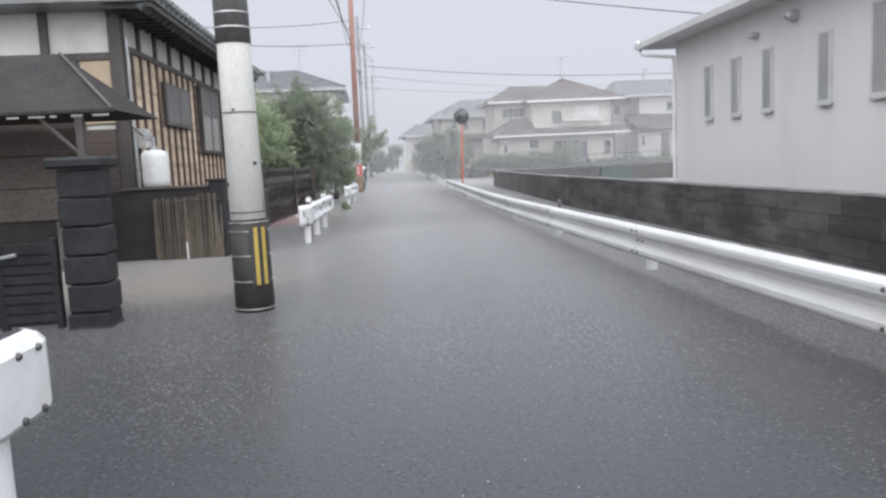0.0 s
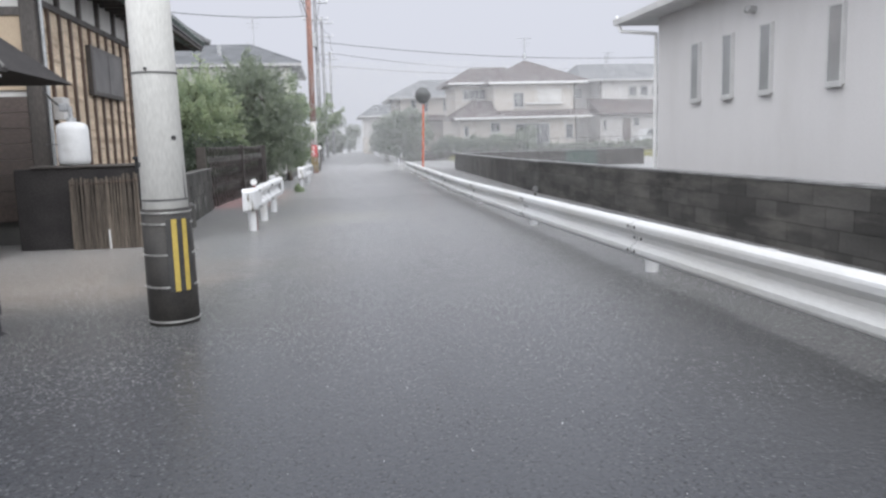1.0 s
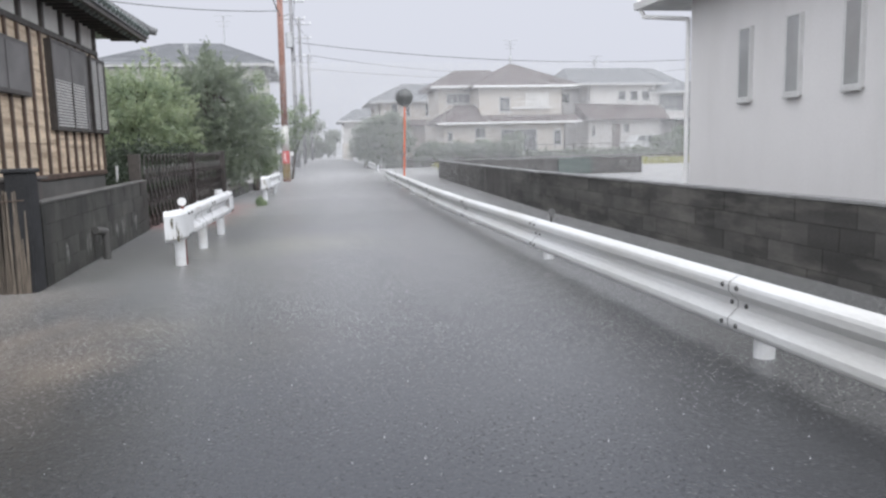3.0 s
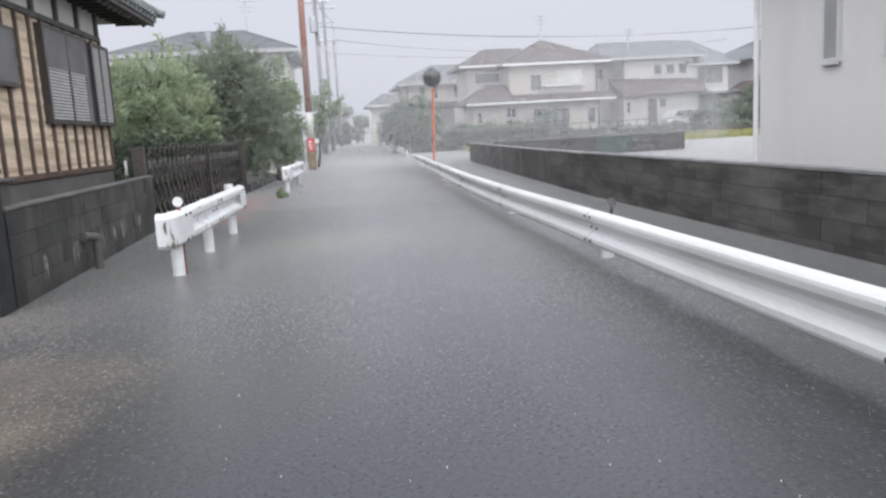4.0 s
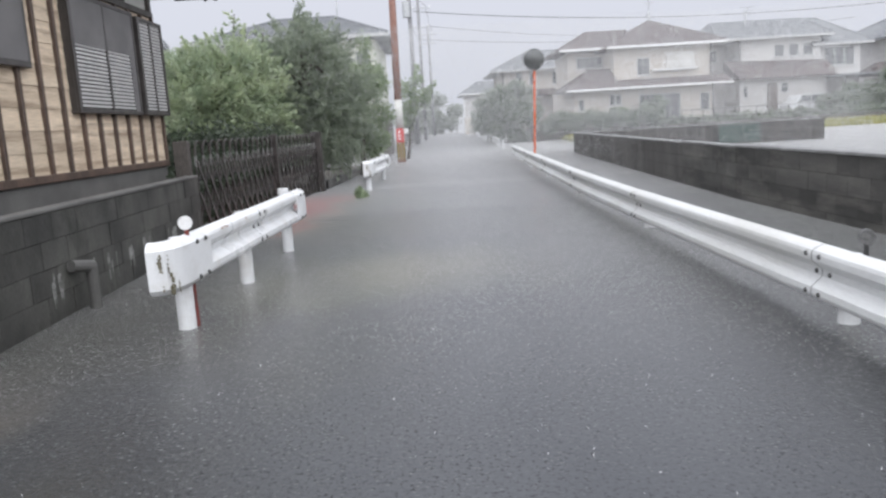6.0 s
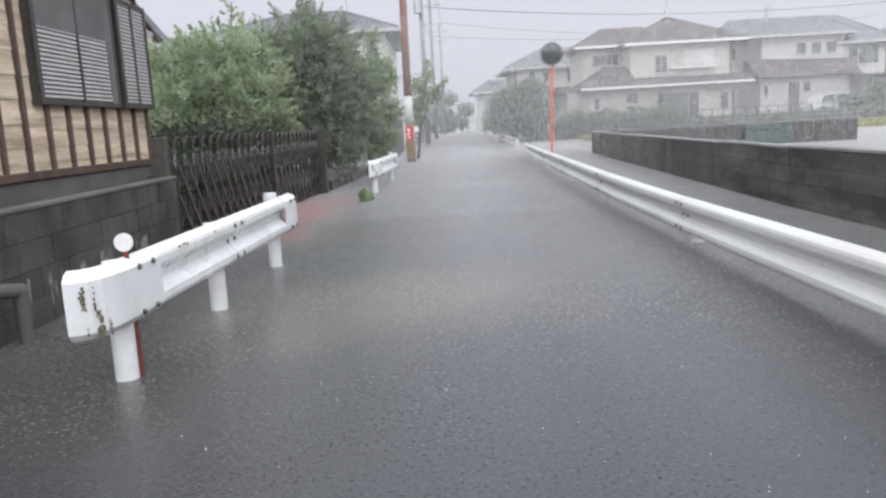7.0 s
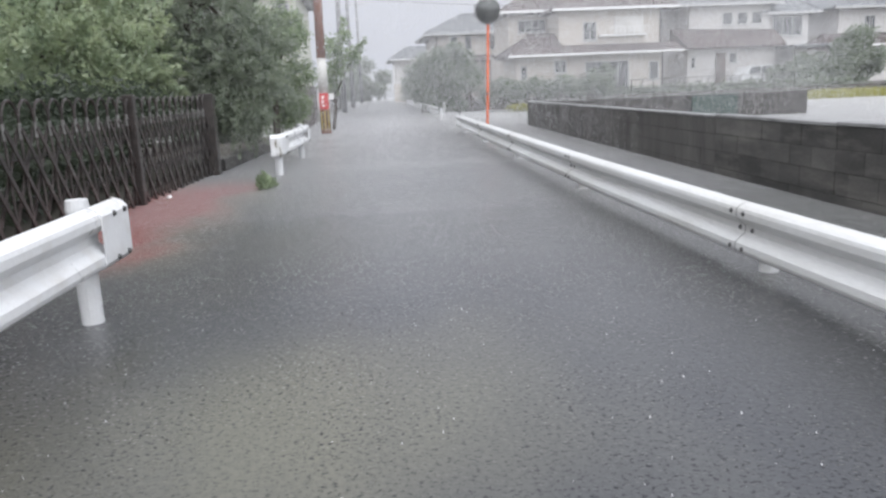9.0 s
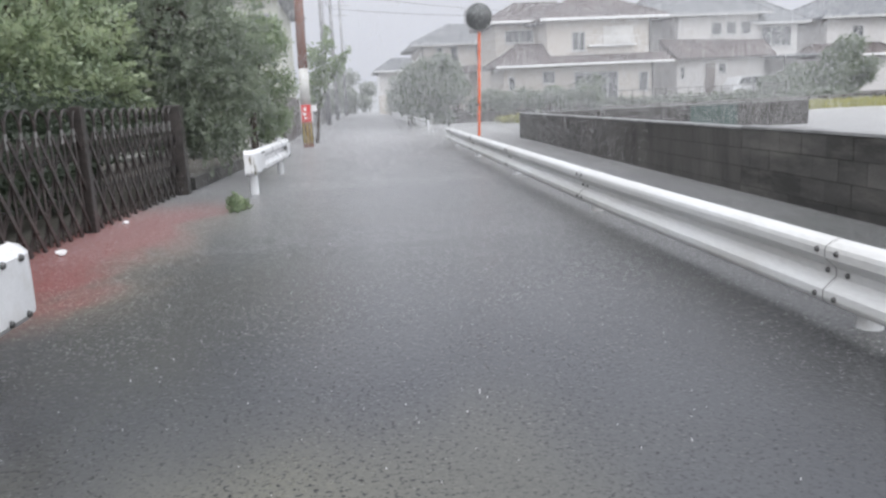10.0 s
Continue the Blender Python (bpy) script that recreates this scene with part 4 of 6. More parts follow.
for i in range(8):
    part("slat", cube(-3.72, -2.82, 6.225, 6.239, 0.06 + 0.08 * i, 0.12 + 0.08 * i), STONE, leaf)
part("latch", rod((-3.20, 6.20, 0.60), (-3.08, 6.20, 0.62), 0.018, seg=8), STEEL, leaf)

# reed screen and dark shed wall behind it
shed = thing("low_shed", (-2.9, 11.3, 0), "low dark shed wall beside the house", "shed")
part("front", cube(-3.95, -2.42, 11.0, 11.06, -0.3, 1.0, 0.01), CANOPY, shed)
part("side", cube(-2.48, -2.42, 11.06, 11.6, -0.3, 1.0, 0.01), DARK_WOOD, shed)
part("lid", cube(-3.75, -2.38, 10.97, 11.66, 1.0, 1.03, 0.008), DARK_WOOD, shed)
scr = thing("reed_screen", (-2.85, 10.92, 0), "weathered grey-brown reed screen leaning on the shed", "screen")
reed = mesh_of("reed", rod((0, 0, -0.2), (0.0, 0.03, 1), 0.012, 0.010, 6), REED)
rng = random.Random(21)
for i in range(46):
    x = -3.30 + 0.0205 * i
    h = 0.87 + rng.uniform(-.02, .02) + (0.04 if i > 30 else 0)
    piece("reed", reed, scr, Matrix.Translation((x, 10.9 + rng.uniform(-.012, .012), 0)) @ pose(0, 0, 0, 0, rng.uniform(-1.2, 1.2), 0) @ Matrix.Diagonal((1, 1, h, 1)))
part("pale_stake", rod((-2.86, 10.87, -0.2), (-2.87, 10.88, 0.24), 0.012, seg=6), WHITE, scr)
part("top_wire", rod((-3.3, 10.90, 0.80), (-2.36, 10.90, 0.84), 0.006, seg=5), BATTEN, scr)

# gas bottle
gas = thing("gas_bottle", (-3.33, 11.32, 1.03), "white household gas bottle with a regulator on top", "gas bottle")
bm = bmesh.new()
prof = [(0.0, 1.035), (0.16, 1.035), (0.185, 1.06), (0.19, 1.12), (0.19, 1.46), (0.18, 1.52), (0.14, 1.555), (0.06, 1.57)]
ring = []
for r, z in prof:
    ring.append([bm.verts.new((-3.33 + max(r, 0.001) * math.cos(a * math.pi / 12), 11.32 + max(r, 0.001) * math.sin(a * math.pi / 12), z)) for a in range(24)])
for a, b in zip(ring, ring[1:]):
    for i in range(24):
        bm.faces.new((a[i], a[(i + 1) % 24], b[(i + 1) % 24], b[i]))
bm.faces.new(ring[-1])
part("cylinder", bm, TANK, gas, smooth=True)
part("neck_guard", rod((-3.33, 11.32, 1.56), (-3.33, 11.32, 1.62), 0.06, 0.055, 14), STEEL, gas)
part("valve", rod((-3.33, 11.32, 1.62), (-3.33, 11.32, 1.76), 0.025, seg=8), STEEL, gas)
part("regulator", cube(-3.46, -3.36, 11.28, 11.42, 1.70, 1.80, 0.015), STEEL, gas)
part("hose", rod((-3.48, 11.36, 1.78), (-3.70, 11.55, 1.95), 0.014, seg=6), BLACK, gas)
part("meter_box", cube(-3.74, -3.60, 11.95, 12.2, 1.62, 1.92, 0.01), LOUVRE, gas)
part("chain", rod((-3.62, 11.22, 1.30), (-3.22, 11.18, 1.27), 0.006, seg=5), BOLT, gas)


# ---- block walls ----
def block_wall(name, label, base, runs, z0, rows, length, thick, material, coping, coping_mat, piece_limit, start_first=True):
    """Courses of blocks with recessed joints along straight runs in plan; the blocks of the first pieces are parts."""
    w = thing(name, base, label, "wall", kind="structure")
    bm_rest, count, tilt_rng = bmesh.new(), 0, random.Random(14)
    blk = mesh_of("block", cube(0, 1, -thick / 2, thick / 2, 0, 1, 0.0), material)
    for (xa, ya), (xb, yb), course in runs:
        a, b = Vector((xa, ya, 0)), Vector((xb, yb, 0))
        d = b - a
        L = d.length
        turn = math.degrees(math.atan2(d.y, d.x))
        core = box(bmesh.new(), 0.002, L - 0.002, -thick / 2 + 0.006, thick / 2 - 0.006, z0, z0 + rows * course)
        bmesh.ops.transform(core, matrix=Matrix.Translation(a) @ pose(0, 0, 0, 0, 0, turn), verts=core.verts)
        part("mortar", core, JOINT, w)
        cop = box(bmesh.new(), 0, L, -thick / 2 - 0.01, thick / 2 + 0.01, z0 + rows * course, z0 + rows * course + coping, 0.006)
        bmesh.ops.transform(cop, matrix=Matrix.Translation(a) @ pose(0, 0, 0, 0, 0, turn), verts=cop.verts)
        part("coping", cop, coping_mat, w)
        for r in range(rows):
            s = -(length / 2 if r % 2 else 0)
            while s < L - 0.03:
                s0, s1 = max(s, 0) + 0.002, min(s + length, L) - 0.002
                s += length
                if s1 - s0 < 0.03:
                    continue
                m = Matrix.Translation(a) @ pose(0, 0, 0, 0, 0, turn) @ Matrix.Translation((s0, tilt_rng.uniform(-.003, .003), z0 + r * course + 0.003))
                if count < piece_limit:
                    piece("block", blk, w, m @ Matrix.Diagonal((s1 - s0, 1, course - 0.006, 1)))
                else:
                    n0 = len(bm_rest.verts)
                    box(bm_rest, 0, s1 - s0, -thick / 2, thick / 2, 0, course - 0.008)
                    bm_rest.verts.ensure_lookup_table()
                    for vv in bm_rest.verts[n0:]:
                        vv.co = m @ vv.co
                count += 1
    if len(bm_rest.verts):
        tagged(part("far_blocks", bm_rest, material, w), kind="stuff")
    else:
        bm_rest.free()
    return w


block_wall("wall_right", "long low blackened concrete-block wall beside the road", (4.5, 8, 0),
           [((4.5, 4.0), (4.5, 17.6), 0.203), ((4.5, 17.602), (4.623, 20.2), 0.201), ((4.5, -4.0), (4.5, 4.0), 0.203)], -0.12, 4, 0.4, 0.13, BLOCK_DARK, 0.035, COPING, 290)
block_wall("wall_right_far", "dark streaked concrete wall turning along the flooded field", (4.9, 26, 0),
           [((4.623, 20.202), (5.27, 33.9), 0.199), ((5.3, 33.85), (13.45, 33.05), 0.197)], -0.12, 4, 0.9, 0.13, WALL_CAST, 0.03, COPING, 290)
block_wall("wall_garden", "low grey block wall under the conifer", (-1.8, 28, 0),
           [((-1.98, 23.75), (-1.42, 33.6), 0.17)], 0.02, 1, 0.4, 0.12, FOUNDATION, 0.03, FOUNDATION, 290)
block_wall("wall_left", "low weathered concrete-block garden wall", (-2.45, 13.8, 0),
           [((-2.38, 11.2), (-2.52, 16.55), 0.196)], -0.20, 5, 0.4, 0.12, BLOCK, 0.03, FOUNDATION, 290)
part("tarpaulin", cube(9.95, 11.35, 33.10, 33.13, 0.05, 0.66), mat("green_sheet", (0.062, 0.09, 0.08), (0.05, 0.07, 0.063), 0.5), bpy.data.objects["wall_right_far"], "faded green sheet")
for x in (7.2, 9.4, 12.9):
    part("stub_post", rod((x, 33.9, 0.6), (x, 33.9, 0.80), 0.02, seg=6), DARK_WOOD, bpy.data.objects["wall_right_far"])
# added out of view so the water at the left reflects something dark
solid("wall_boundary", cube(-4.35, -4.2, -8, 5.9, -0.3, 2.3, 0.01), BROWN_BOARD, "unseen dark boarded wall added to darken the near water's reflection", "wall", kind="structure")
gp2 = thing("gate_post", (-2.42, 11.05, 0), "dark square post at the end of the garden wall", "gate post", "gate posts")
part("shaft", cube(-2.52, -2.32, 10.92, 11.18, -0.3, 1.08, 0.012), STONE, gp2)
part("cap", cube(-2.54, -2.30, 10.90, 11.20, 1.08, 1.12, 0.01), STONE, gp2)
# pale lime drips run down the mossy wall
LIME = mat("lime_drip", (0.26, 0.26, 0.25), (0.15, 0.15, 0.143), 0.8, 0, 12, 80, 0.2, (0.07, 0.07, 0.062), 0.9, 14)
rng = random.Random(33)
for y in (11.95, 12.75, 13.35, 13.75, 14.25, 14.6, 15.4):
    bm = bmesh.new()
    for k in range(5):
        yy, top, low = y + rng.gauss(0, 0.06), rng.uniform(0.27, 0.36), rng.uniform(0.09, 0.2)
        w = rng.uniform(0.008, 0.03)
        xx = -2.38 - 0.14 * (yy - 11.2) / 5.35 + 0.0635
        bm.faces.new([bm.verts.new((xx, yy + a * w, z)) for a, z in ((-0.3, low), (0.2, low + 0.01), (1.0, top - 0.03), (0.6, top), (-0.7, top - 0.01), (-1.0, top - 0.05))])
    part("lime_streak", bm, LIME, bpy.data.objects["wall_left"], "pale lime streak")
pp = thing("vent_pipe", (-2.28, 13.1, 0), "short grey drain pipe with a bent top", "pipe")
part("riser", rod((-2.26, 13.1, -0.3), (-2.26, 13.1, 0.32), 0.045, seg=12), FOUNDATION, pp)
part("elbow", rod((-2.26, 13.12, 0.32), (-2.33, 12.93, 0.36), 0.05, 0.045, 12), FOUNDATION, pp)
pp2 = thing("marker_pipe", (-2.9, 19.2, 0), "thin white pipe at the house corner", "pipe")
part("pipe", rod((-3.55, 19.3, -0.3), (-3.55, 19.3, 1.0), 0.025, seg=8), WHITE, pp2)

# ---- folding lattice gate ----
gate = thing("folding_gate", (-2.3, 20, 0), "dark folding lattice gate drawn across the driveway", "gate")
GA, GB = Vector((-2.52, 16.75, 0)), Vector((-2.06, 23.45, 0))
gd = (GB - GA).normalized()
gturn = math.degrees(math.atan2(gd.y, gd.x))
L = (GB - GA).length
CELL = L / 26
bm = bmesh.new()
arc = [(CELL / 2 - CELL / 2 * math.cos(math.pi * k / 10), 0, 1.03 + 0.18 * math.sin(math.pi * k / 10)) for k in range(11)]
pipe(bm, arc, 0.0125)
hoop = mesh_of("hoop", bm, GATE)
upright = mesh_of("upright", rod((0, 0, 0.02), (0, 0, 1.03), 0.0125, seg=6), GATE)
# pale sleeve paints the glint near the top of each upright
sleeve = mesh_of("sleeve", rod((0, 0, 0.90), (0, 0, 1.03), 0.016, seg=6), GATE_GLINT)
bar = mesh_of("lattice_bar", cube(-0.021, 0.021, -0.006, 0.006, 0, 1), GATE)
pin = mesh_of("pin", rod((-0.07, 0, 0), (0.07, 0, 0), 0.009, seg=6), BLACK)
for i in range(26):
    p = GA + gd * (i * CELL)
    m = Matrix.Translation(p) @ pose(0, 0, 0, 0, 0, gturn)
    piece("upright", upright, gate, m)
    piece("hoop", hoop, gate, m)
    piece("sleeve", sleeve, gate, m)
    for z in (0.42, 0.74):
        piece("pin", pin, gate, m @ Matrix.Translation((CELL * 0.5, 0.01, z)))
    for z, up in ((0.0, 0.18), (0.18, 0.40), (0.58, 0.40)):
        run = CELL * up / 0.40
        for sgn, off in ((1, 0.018), (-1, -0.018)):
            tilt = math.degrees(math.atan2(run, up)) * sgn
            x = 0 if sgn > 0 else CELL
            if z == 0:
                x = CELL - run if sgn > 0 else run
            piece("lattice_bar", bar, gate, m @ Matrix.Translation((x, off, z)) @ pose(0, 0, 0, 0, tilt, 0) @ Matrix.Diagonal((1, 1, math.hypot(up, run), 1)))
for k, wdt in ((0.52, 0.06), (1.0, 0.11)):
    p = GA + gd * (L * k)
    part("gate_post", cube(p.x - wdt, p.x + wdt, p.y - wdt, p.y + wdt, -0.3, 1.24, 0.008), GATE, gate)
for i in range(5):
    p = GA + gd * (0.6 + 1.5 * i)
    part("castor", rod((p.x - 0.02, p.y, 0.02), (p.x + 0.02, p.y, 0.02), 0.045, seg=12), BLACK, gate)
gl = thing("garden_fence_post", (-2.6, 16.4, 0), "dark square post between wall and gate", "post")
part("shaft", cube(-2.74, -2.56, 16.62, 16.74, -0.3, 1.22, 0.01), DARK_WOOD, gl)

# ---- white house on the right ----
WX = 5.68
wh = thing("white_house", (8, 8, 0), "plain white rendered house with narrow slot windows", "house", "houses")
part("wall", cube(WX, 11.5, -6, 14.16, -0.3, 3.35), SIDING, wh)
bm = bmesh.new()
for a, b in (((5.30, 15.05, 3.30), 0), ):
    v = [bm.verts.new(p) for p in ((5.30, -6.8, 3.24), (5.30, 15.05, 3.24), (5.30, 15.05, 3.33), (5.30, -6.8, 3.33), (8.6, -6.8, 4.5), (8.6, 15.05, 4.5), (12, 15.05, 3.33), (12, -6.8, 3.33), (12, 15.05, 3.24), (12, -6.8, 3.24))]
    for f in ((0, 1, 2, 3), (3, 2, 5, 4), (4, 5, 6, 7), (7, 6, 8, 9), (0, 9, 8, 1), (1, 8, 6, 5, 2), (0, 3, 4, 7, 9)):
        bm.faces.new([v[i] for i in f])
bmesh.ops.recalc_face_normals(bm, faces=bm.faces)
wroof = part("roof", bm, WHITE, wh)
gprof = [(0.0, 0.0), (0.09, 0.0), (0.11, 0.10), (0.10, 0.105), (0.08, 0.012), (0.01, 0.012), (0.0, 0.105), (-0.008, 0.10)]
part("gutter", sweep(bmesh.new(), [(5.30, -6.8, 3.245), (5.30, 5, 3.245), (5.30, 15.1, 3.245)], gprof, -1), WHITE, wroof)
for p0, p1 in (((5.26, 14.98, 3.25), (5.28, 14.9, 3.12)), ((5.28, 14.9, 3.12), (5.66, 14.22, 2.98)), ((5.66, 14.22, 2.98), (5.66, 14.22, -0.2))):
    part("downpipe", rod(p0, p1, 0.033, seg=10), WHITE, wh)
part("finial", cube(5.24, 5.30, 15.06, 15.1, 3.33, 3.42, 0.01), WHITE, wroof)


def slot_window(yc, w, z0, z1):
    win = part("window", cube(WX - 0.035, WX + 0.02, yc - w / 2, yc + w / 2, z0, z1), WIN_FRAME, wh, "narrow slot window")
    t = 0.028
    for ya, yb, za, zb in ((yc - w / 2, yc - w / 2 + t, z0, z1), (yc + w / 2 - t, yc + w / 2, z0, z1), (yc - w / 2 + t, yc + w / 2 - t, z1 - t, z1), (yc - w / 2 + t, yc + w / 2 - t, z0, z0 + 0.045)):
        part("frame", cube(WX - 0.055, WX - 0.036, ya, yb, za, zb, 0.004), WIN_FRAME, win)
    part("pane", cube(WX - 0.046, WX - 0.038, yc - w / 2 + t, yc + w / 2 - t, z0 + 0.045, z1 - t), PANE, win)
    part("sill", cube(WX - 0.065, WX - 0.036, yc - w / 2 - 0.01, yc + w / 2 + 0.01, z0 - 0.03, z0, 0.004), WIN_FRAME, win)


for yc in (12.69, 11.70, 10.71, 9.28):
    slot_window(yc, 0.28, 1.72, 2.63)
slot_window(7.87, 0.95, 1.72, 2.80)
for y, z, r in ((11.05, 2.86, 0.055), (10.0, 2.95, 0.085)):
    vt = part("vent_hood", rod((WX, y, z), (WX - 0.10, y, z + 0.01), r, r * 0.9, 14), FRAME, wh)
    part("vent_lip", rod((WX - 0.10, y, z + 0.01), (WX - 0.14, y, z - 0.03), r * 0.95, r * 0.6, 14), FRAME, vt)


# ---- far houses ----
def far_window(house_ob, x0, x1, z0, z1, y, frame_mat=WHITE, pane_mat=PANE_DARK, mullions=1, shutter=False):
    w = part("window", cube(x0, x1, y - 0.03, y + 0.05, z0, z1), frame_mat, house_ob)
    t = 0.06
    n = mullions + 1
    step = (x1 - x0 - t) / n
    for i in range(n):
        part("pane", cube(x0 + t + i * step, x0 + (i + 1) * step, y - 0.045, y - 0.031, z0 + t, z1 - t), pane_mat, w)
    part("sill", cube(x0 - 0.05, x1 + 0.05, y - 0.10, y - 0.031, z0 - 0.07, z0 - 0.004), frame_mat, w)
    return w


def gable_or_hip(parent, x0, x1, y0, y1, z, xa, xb, yr, zr, material, name="roof", thick=0.14, edge=WHITE):
    """A hip roof whose ridge runs across (along x) from xa to xb at yr."""
    bm = bmesh.new()
    e = [bm.verts.new(p) for p in ((x0, y0, z), (x1, y0, z), (x1, y1, z), (x0, y1, z))]
    f = [bm.verts.new((v.co.x, v.co.y, z - thick)) for v in e]
    r = [bm.verts.new((xa, yr, zr)), bm.verts.new((xb, yr, zr))]
    for q in ((e[0], e[1], r[1], r[0]), (e[1], e[2], r[1]), (e[2], e[3], r[0], r[1]), (e[3], e[0], r[0]), f):
        bm.faces.new(q)
    for i in range(4):
        bm.faces.new((e[i], f[i], f[(i + 1) % 4], e[(i + 1) % 4]))
    bmesh.ops.recalc_face_normals(bm, faces=bm.faces)
    ob = part(name, bm, material, parent)
    part("eave_trim", cube(x0 - 0.02, x1 + 0.02, y0 - 0.05, y0 - 0.004, z - thick - 0.03, z - 0.03), edge, ob)
    bm = bmesh.new()
    k = int((y1 - y0) / 2 / 0.32)
    for i in range(1, k):
        s = i / k
        tube(bm, (x0 + (xa - x0) * s, y0 + (yr - y0) * s, z + (zr - z) * s + 0.01), (x1 + (xb - x1) * s, y0 + (yr - y0) * s, z + (zr - z) * s + 0.01), 0.028, 0.028, 4, False)
    tagged(part("coursing", bm, material, ob), kind="stuff")
    part("ridge", rod((xa - 0.05, yr, zr + 0.01), (xb + 0.05, yr, zr + 0.01), 0.07, seg=8), material, ob)
    for x, y, xt in ((x0, y0, xa), (x1, y0, xb), (x0, y1, xa), (x1, y1, xb)):
        part("hip_ridge", rod((x, y, z + 0.02), (xt, yr, zr + 0.02), 0.06, seg=6), material, ob)
    return ob


def aerial(parent, x, y, z, h):
    m = part("aerial_mast", rod((x, y, z), (x, y, z + h), 0.03, seg=6), STEEL, parent)
    for dz, w in ((0.0, 0.55), (-0.3, 0.4), (-0.55, 0.3)):
        part("aerial_bar", rod((x - w, y, z + h + dz), (x + w, y, z + h + dz), 0.014, seg=5), STEEL, m)
    part("aerial_boom", rod((x, y - 0.5, z + h - 0.1), (x, y + 0.5, z + h - 0.1), 0.014, seg=5), STEEL, m)


ha = thing("cream_house", (13, 56, 0.5), "two-storey cream house with stepped brown tiled hip roofs", "house", "houses")
part("lower_wall", cube(8.75, 17.0, 53.0, 61, 0.4, 2.95), CREAM, ha)
part("upper_wall", cube(11.25, 17.0, 53.4, 60, 2.95, 5.05), CREAM, ha)
part("wing_wall", cube(9.0, 11.25, 56.2, 61, 2.95, 5.15), CREAM, ha)
gable_or_hip(ha, 10.75, 17.75, 52.75, 60.6, 5.15, 14.1, 14.35, 56.4, 6.78, ROOF_BROWN)
gable_or_hip(ha, 8.4, 13.5, 55.4, 61.6, 5.35, 10.6, 13.2, 58.5, 6.55, ROOF_BROWN)
part("lower_roof", prism([(52.2, 2.78), (53.42, 3.22), (53.42, 2.66), (52.2, 2.66)], 11.26, 17.85, "x"), ROOF_BROWN, ha)
part("eave_trim", cube(11.3, 17.88, 52.14, 52.196, 2.64, 2.75), WHITE, ha)
gable_or_hip(ha, 8.2, 11.255, 52.2, 56.6, 2.78, 9.9, 11.25, 54.4, 3.88, ROOF_BROWN, "lower_roof", 0.12)
far_window(ha, 12.6, 13.35, 3.42, 4.42, 53.4, FRAME)
sh = part("shutter_panel", cube(14.35, 16.0, 53.33, 53.396, 3.75, 4.65), PLASTER, ha)
for i in range(6):
    part("slat", cube(14.37, 15.98, 53.31, 53.329, 3.78 + 0.145 * i, 3.90 + 0.145 * i), PLASTER, sh)
part("ledge", cube(13.45, 16.1, 53.0, 53.396, 3.60, 3.70, 0.01), WHITE, ha)
far_window(ha, 12.6, 15.05, 0.75, 2.30, 53.0, FRAME, PANE_DARK, 3)
far_window(ha, 10.85, 11.55, 1.75, 2.42, 53.0, FRAME)
far_window(ha, 9.0, 9.35, 1.5, 2.2, 53.0, FRAME, mullions=0)
far_window(ha, 9.55, 11.2, 4.15, 4.85, 56.2, FRAME, PANE_DARK, 3)
part("downpipe", rod((16.95, 52.95, 0.5), (16.95, 52.95, 2.7), 0.04, seg=6), DARK_WOOD, ha)
part("downpipe", rod((16.95, 53.33, 3.2), (16.95, 53.33, 5.0), 0.04, seg=6), DARK_WOOD, ha)
part("chimney_pot", cube(9.9, 10.3, 55.0, 55.4, 3.7, 4.05, 0.02), ROOF_BROWN, ha)
aerial(ha, 14.2, 56.4, 6.75, 1.7)
part("aerial_ball", rod((14.2, 56.4, 7.05), (14.2, 56.4, 7.35), 0.16, 0.12, 10), STEEL, ha)
bal = part("balcony", cube(14.0, 16.15, 52.86, 52.90, 4.05, 4.09), WHITE, ha, "slim white balcony rail")
for i in range(9):
    part("baluster", cube(14.0 + 0.264 * i, 14.03 + 0.264 * i, 52.87, 52.89, 3.71, 4.05), WHITE, bal)
for x0, x1, z0, z1 in ((16.2, 16.75, 1.2, 2.2),):
    far_window(ha, x0, x1, z0, z1, 53.0, FRAME, mullions=0)
fence = thing("garden_fence", (17, 50.7, 0.5), "low dark railing fence along the raised garden", "fence")
for i in range(19):
    part("post", rod((12.6 + 0.6 * i, 50.75, 0.45), (12.6 + 0.6 * i, 50.75, 1.25), 0.022, seg=5), DARK_WOOD, fence)
for z in (0.75, 1.22):
    part("rail", rod((12.5, 50.75, z), (23.5, 50.75, z), 0.022, seg=5), DARK_WOOD, fence)

hb = thing("pale_house", (24, 61, 0.5), "two-storey pale grey house with a grey tiled roof and brown door", "house", "houses")
part("upper_wall", cube(20.65, 26.0, 58.4, 65, 3.0, 5.55), PALE_WALL, hb)
part("side_upper_wall", cube(18.9, 20.65, 60.4, 65, 0.4, 5.6), PALE_WALL, hb)
part("right_wall", cube(26.0, 28.9, 58.9, 65, 0.4, 4.95), PALE_WALL, hb)
part("lower_wall", cube(20.4, 26.0, 57.6, 65, 0.4, 3.05), PALE_WALL, hb)
gable_or_hip(hb, 18.9, 26.6, 57.8, 66, 5.62, 20.0, 26.3, 61.9, 7.0, ROOF_GREY, edge=FRAME)
gable_or_hip(hb, 25.4, 29.4, 58.2, 66, 5.02, 26.3, 27.3, 61.9, 6.95, ROOF_GREY, edge=FRAME)
bm = bmesh.new()
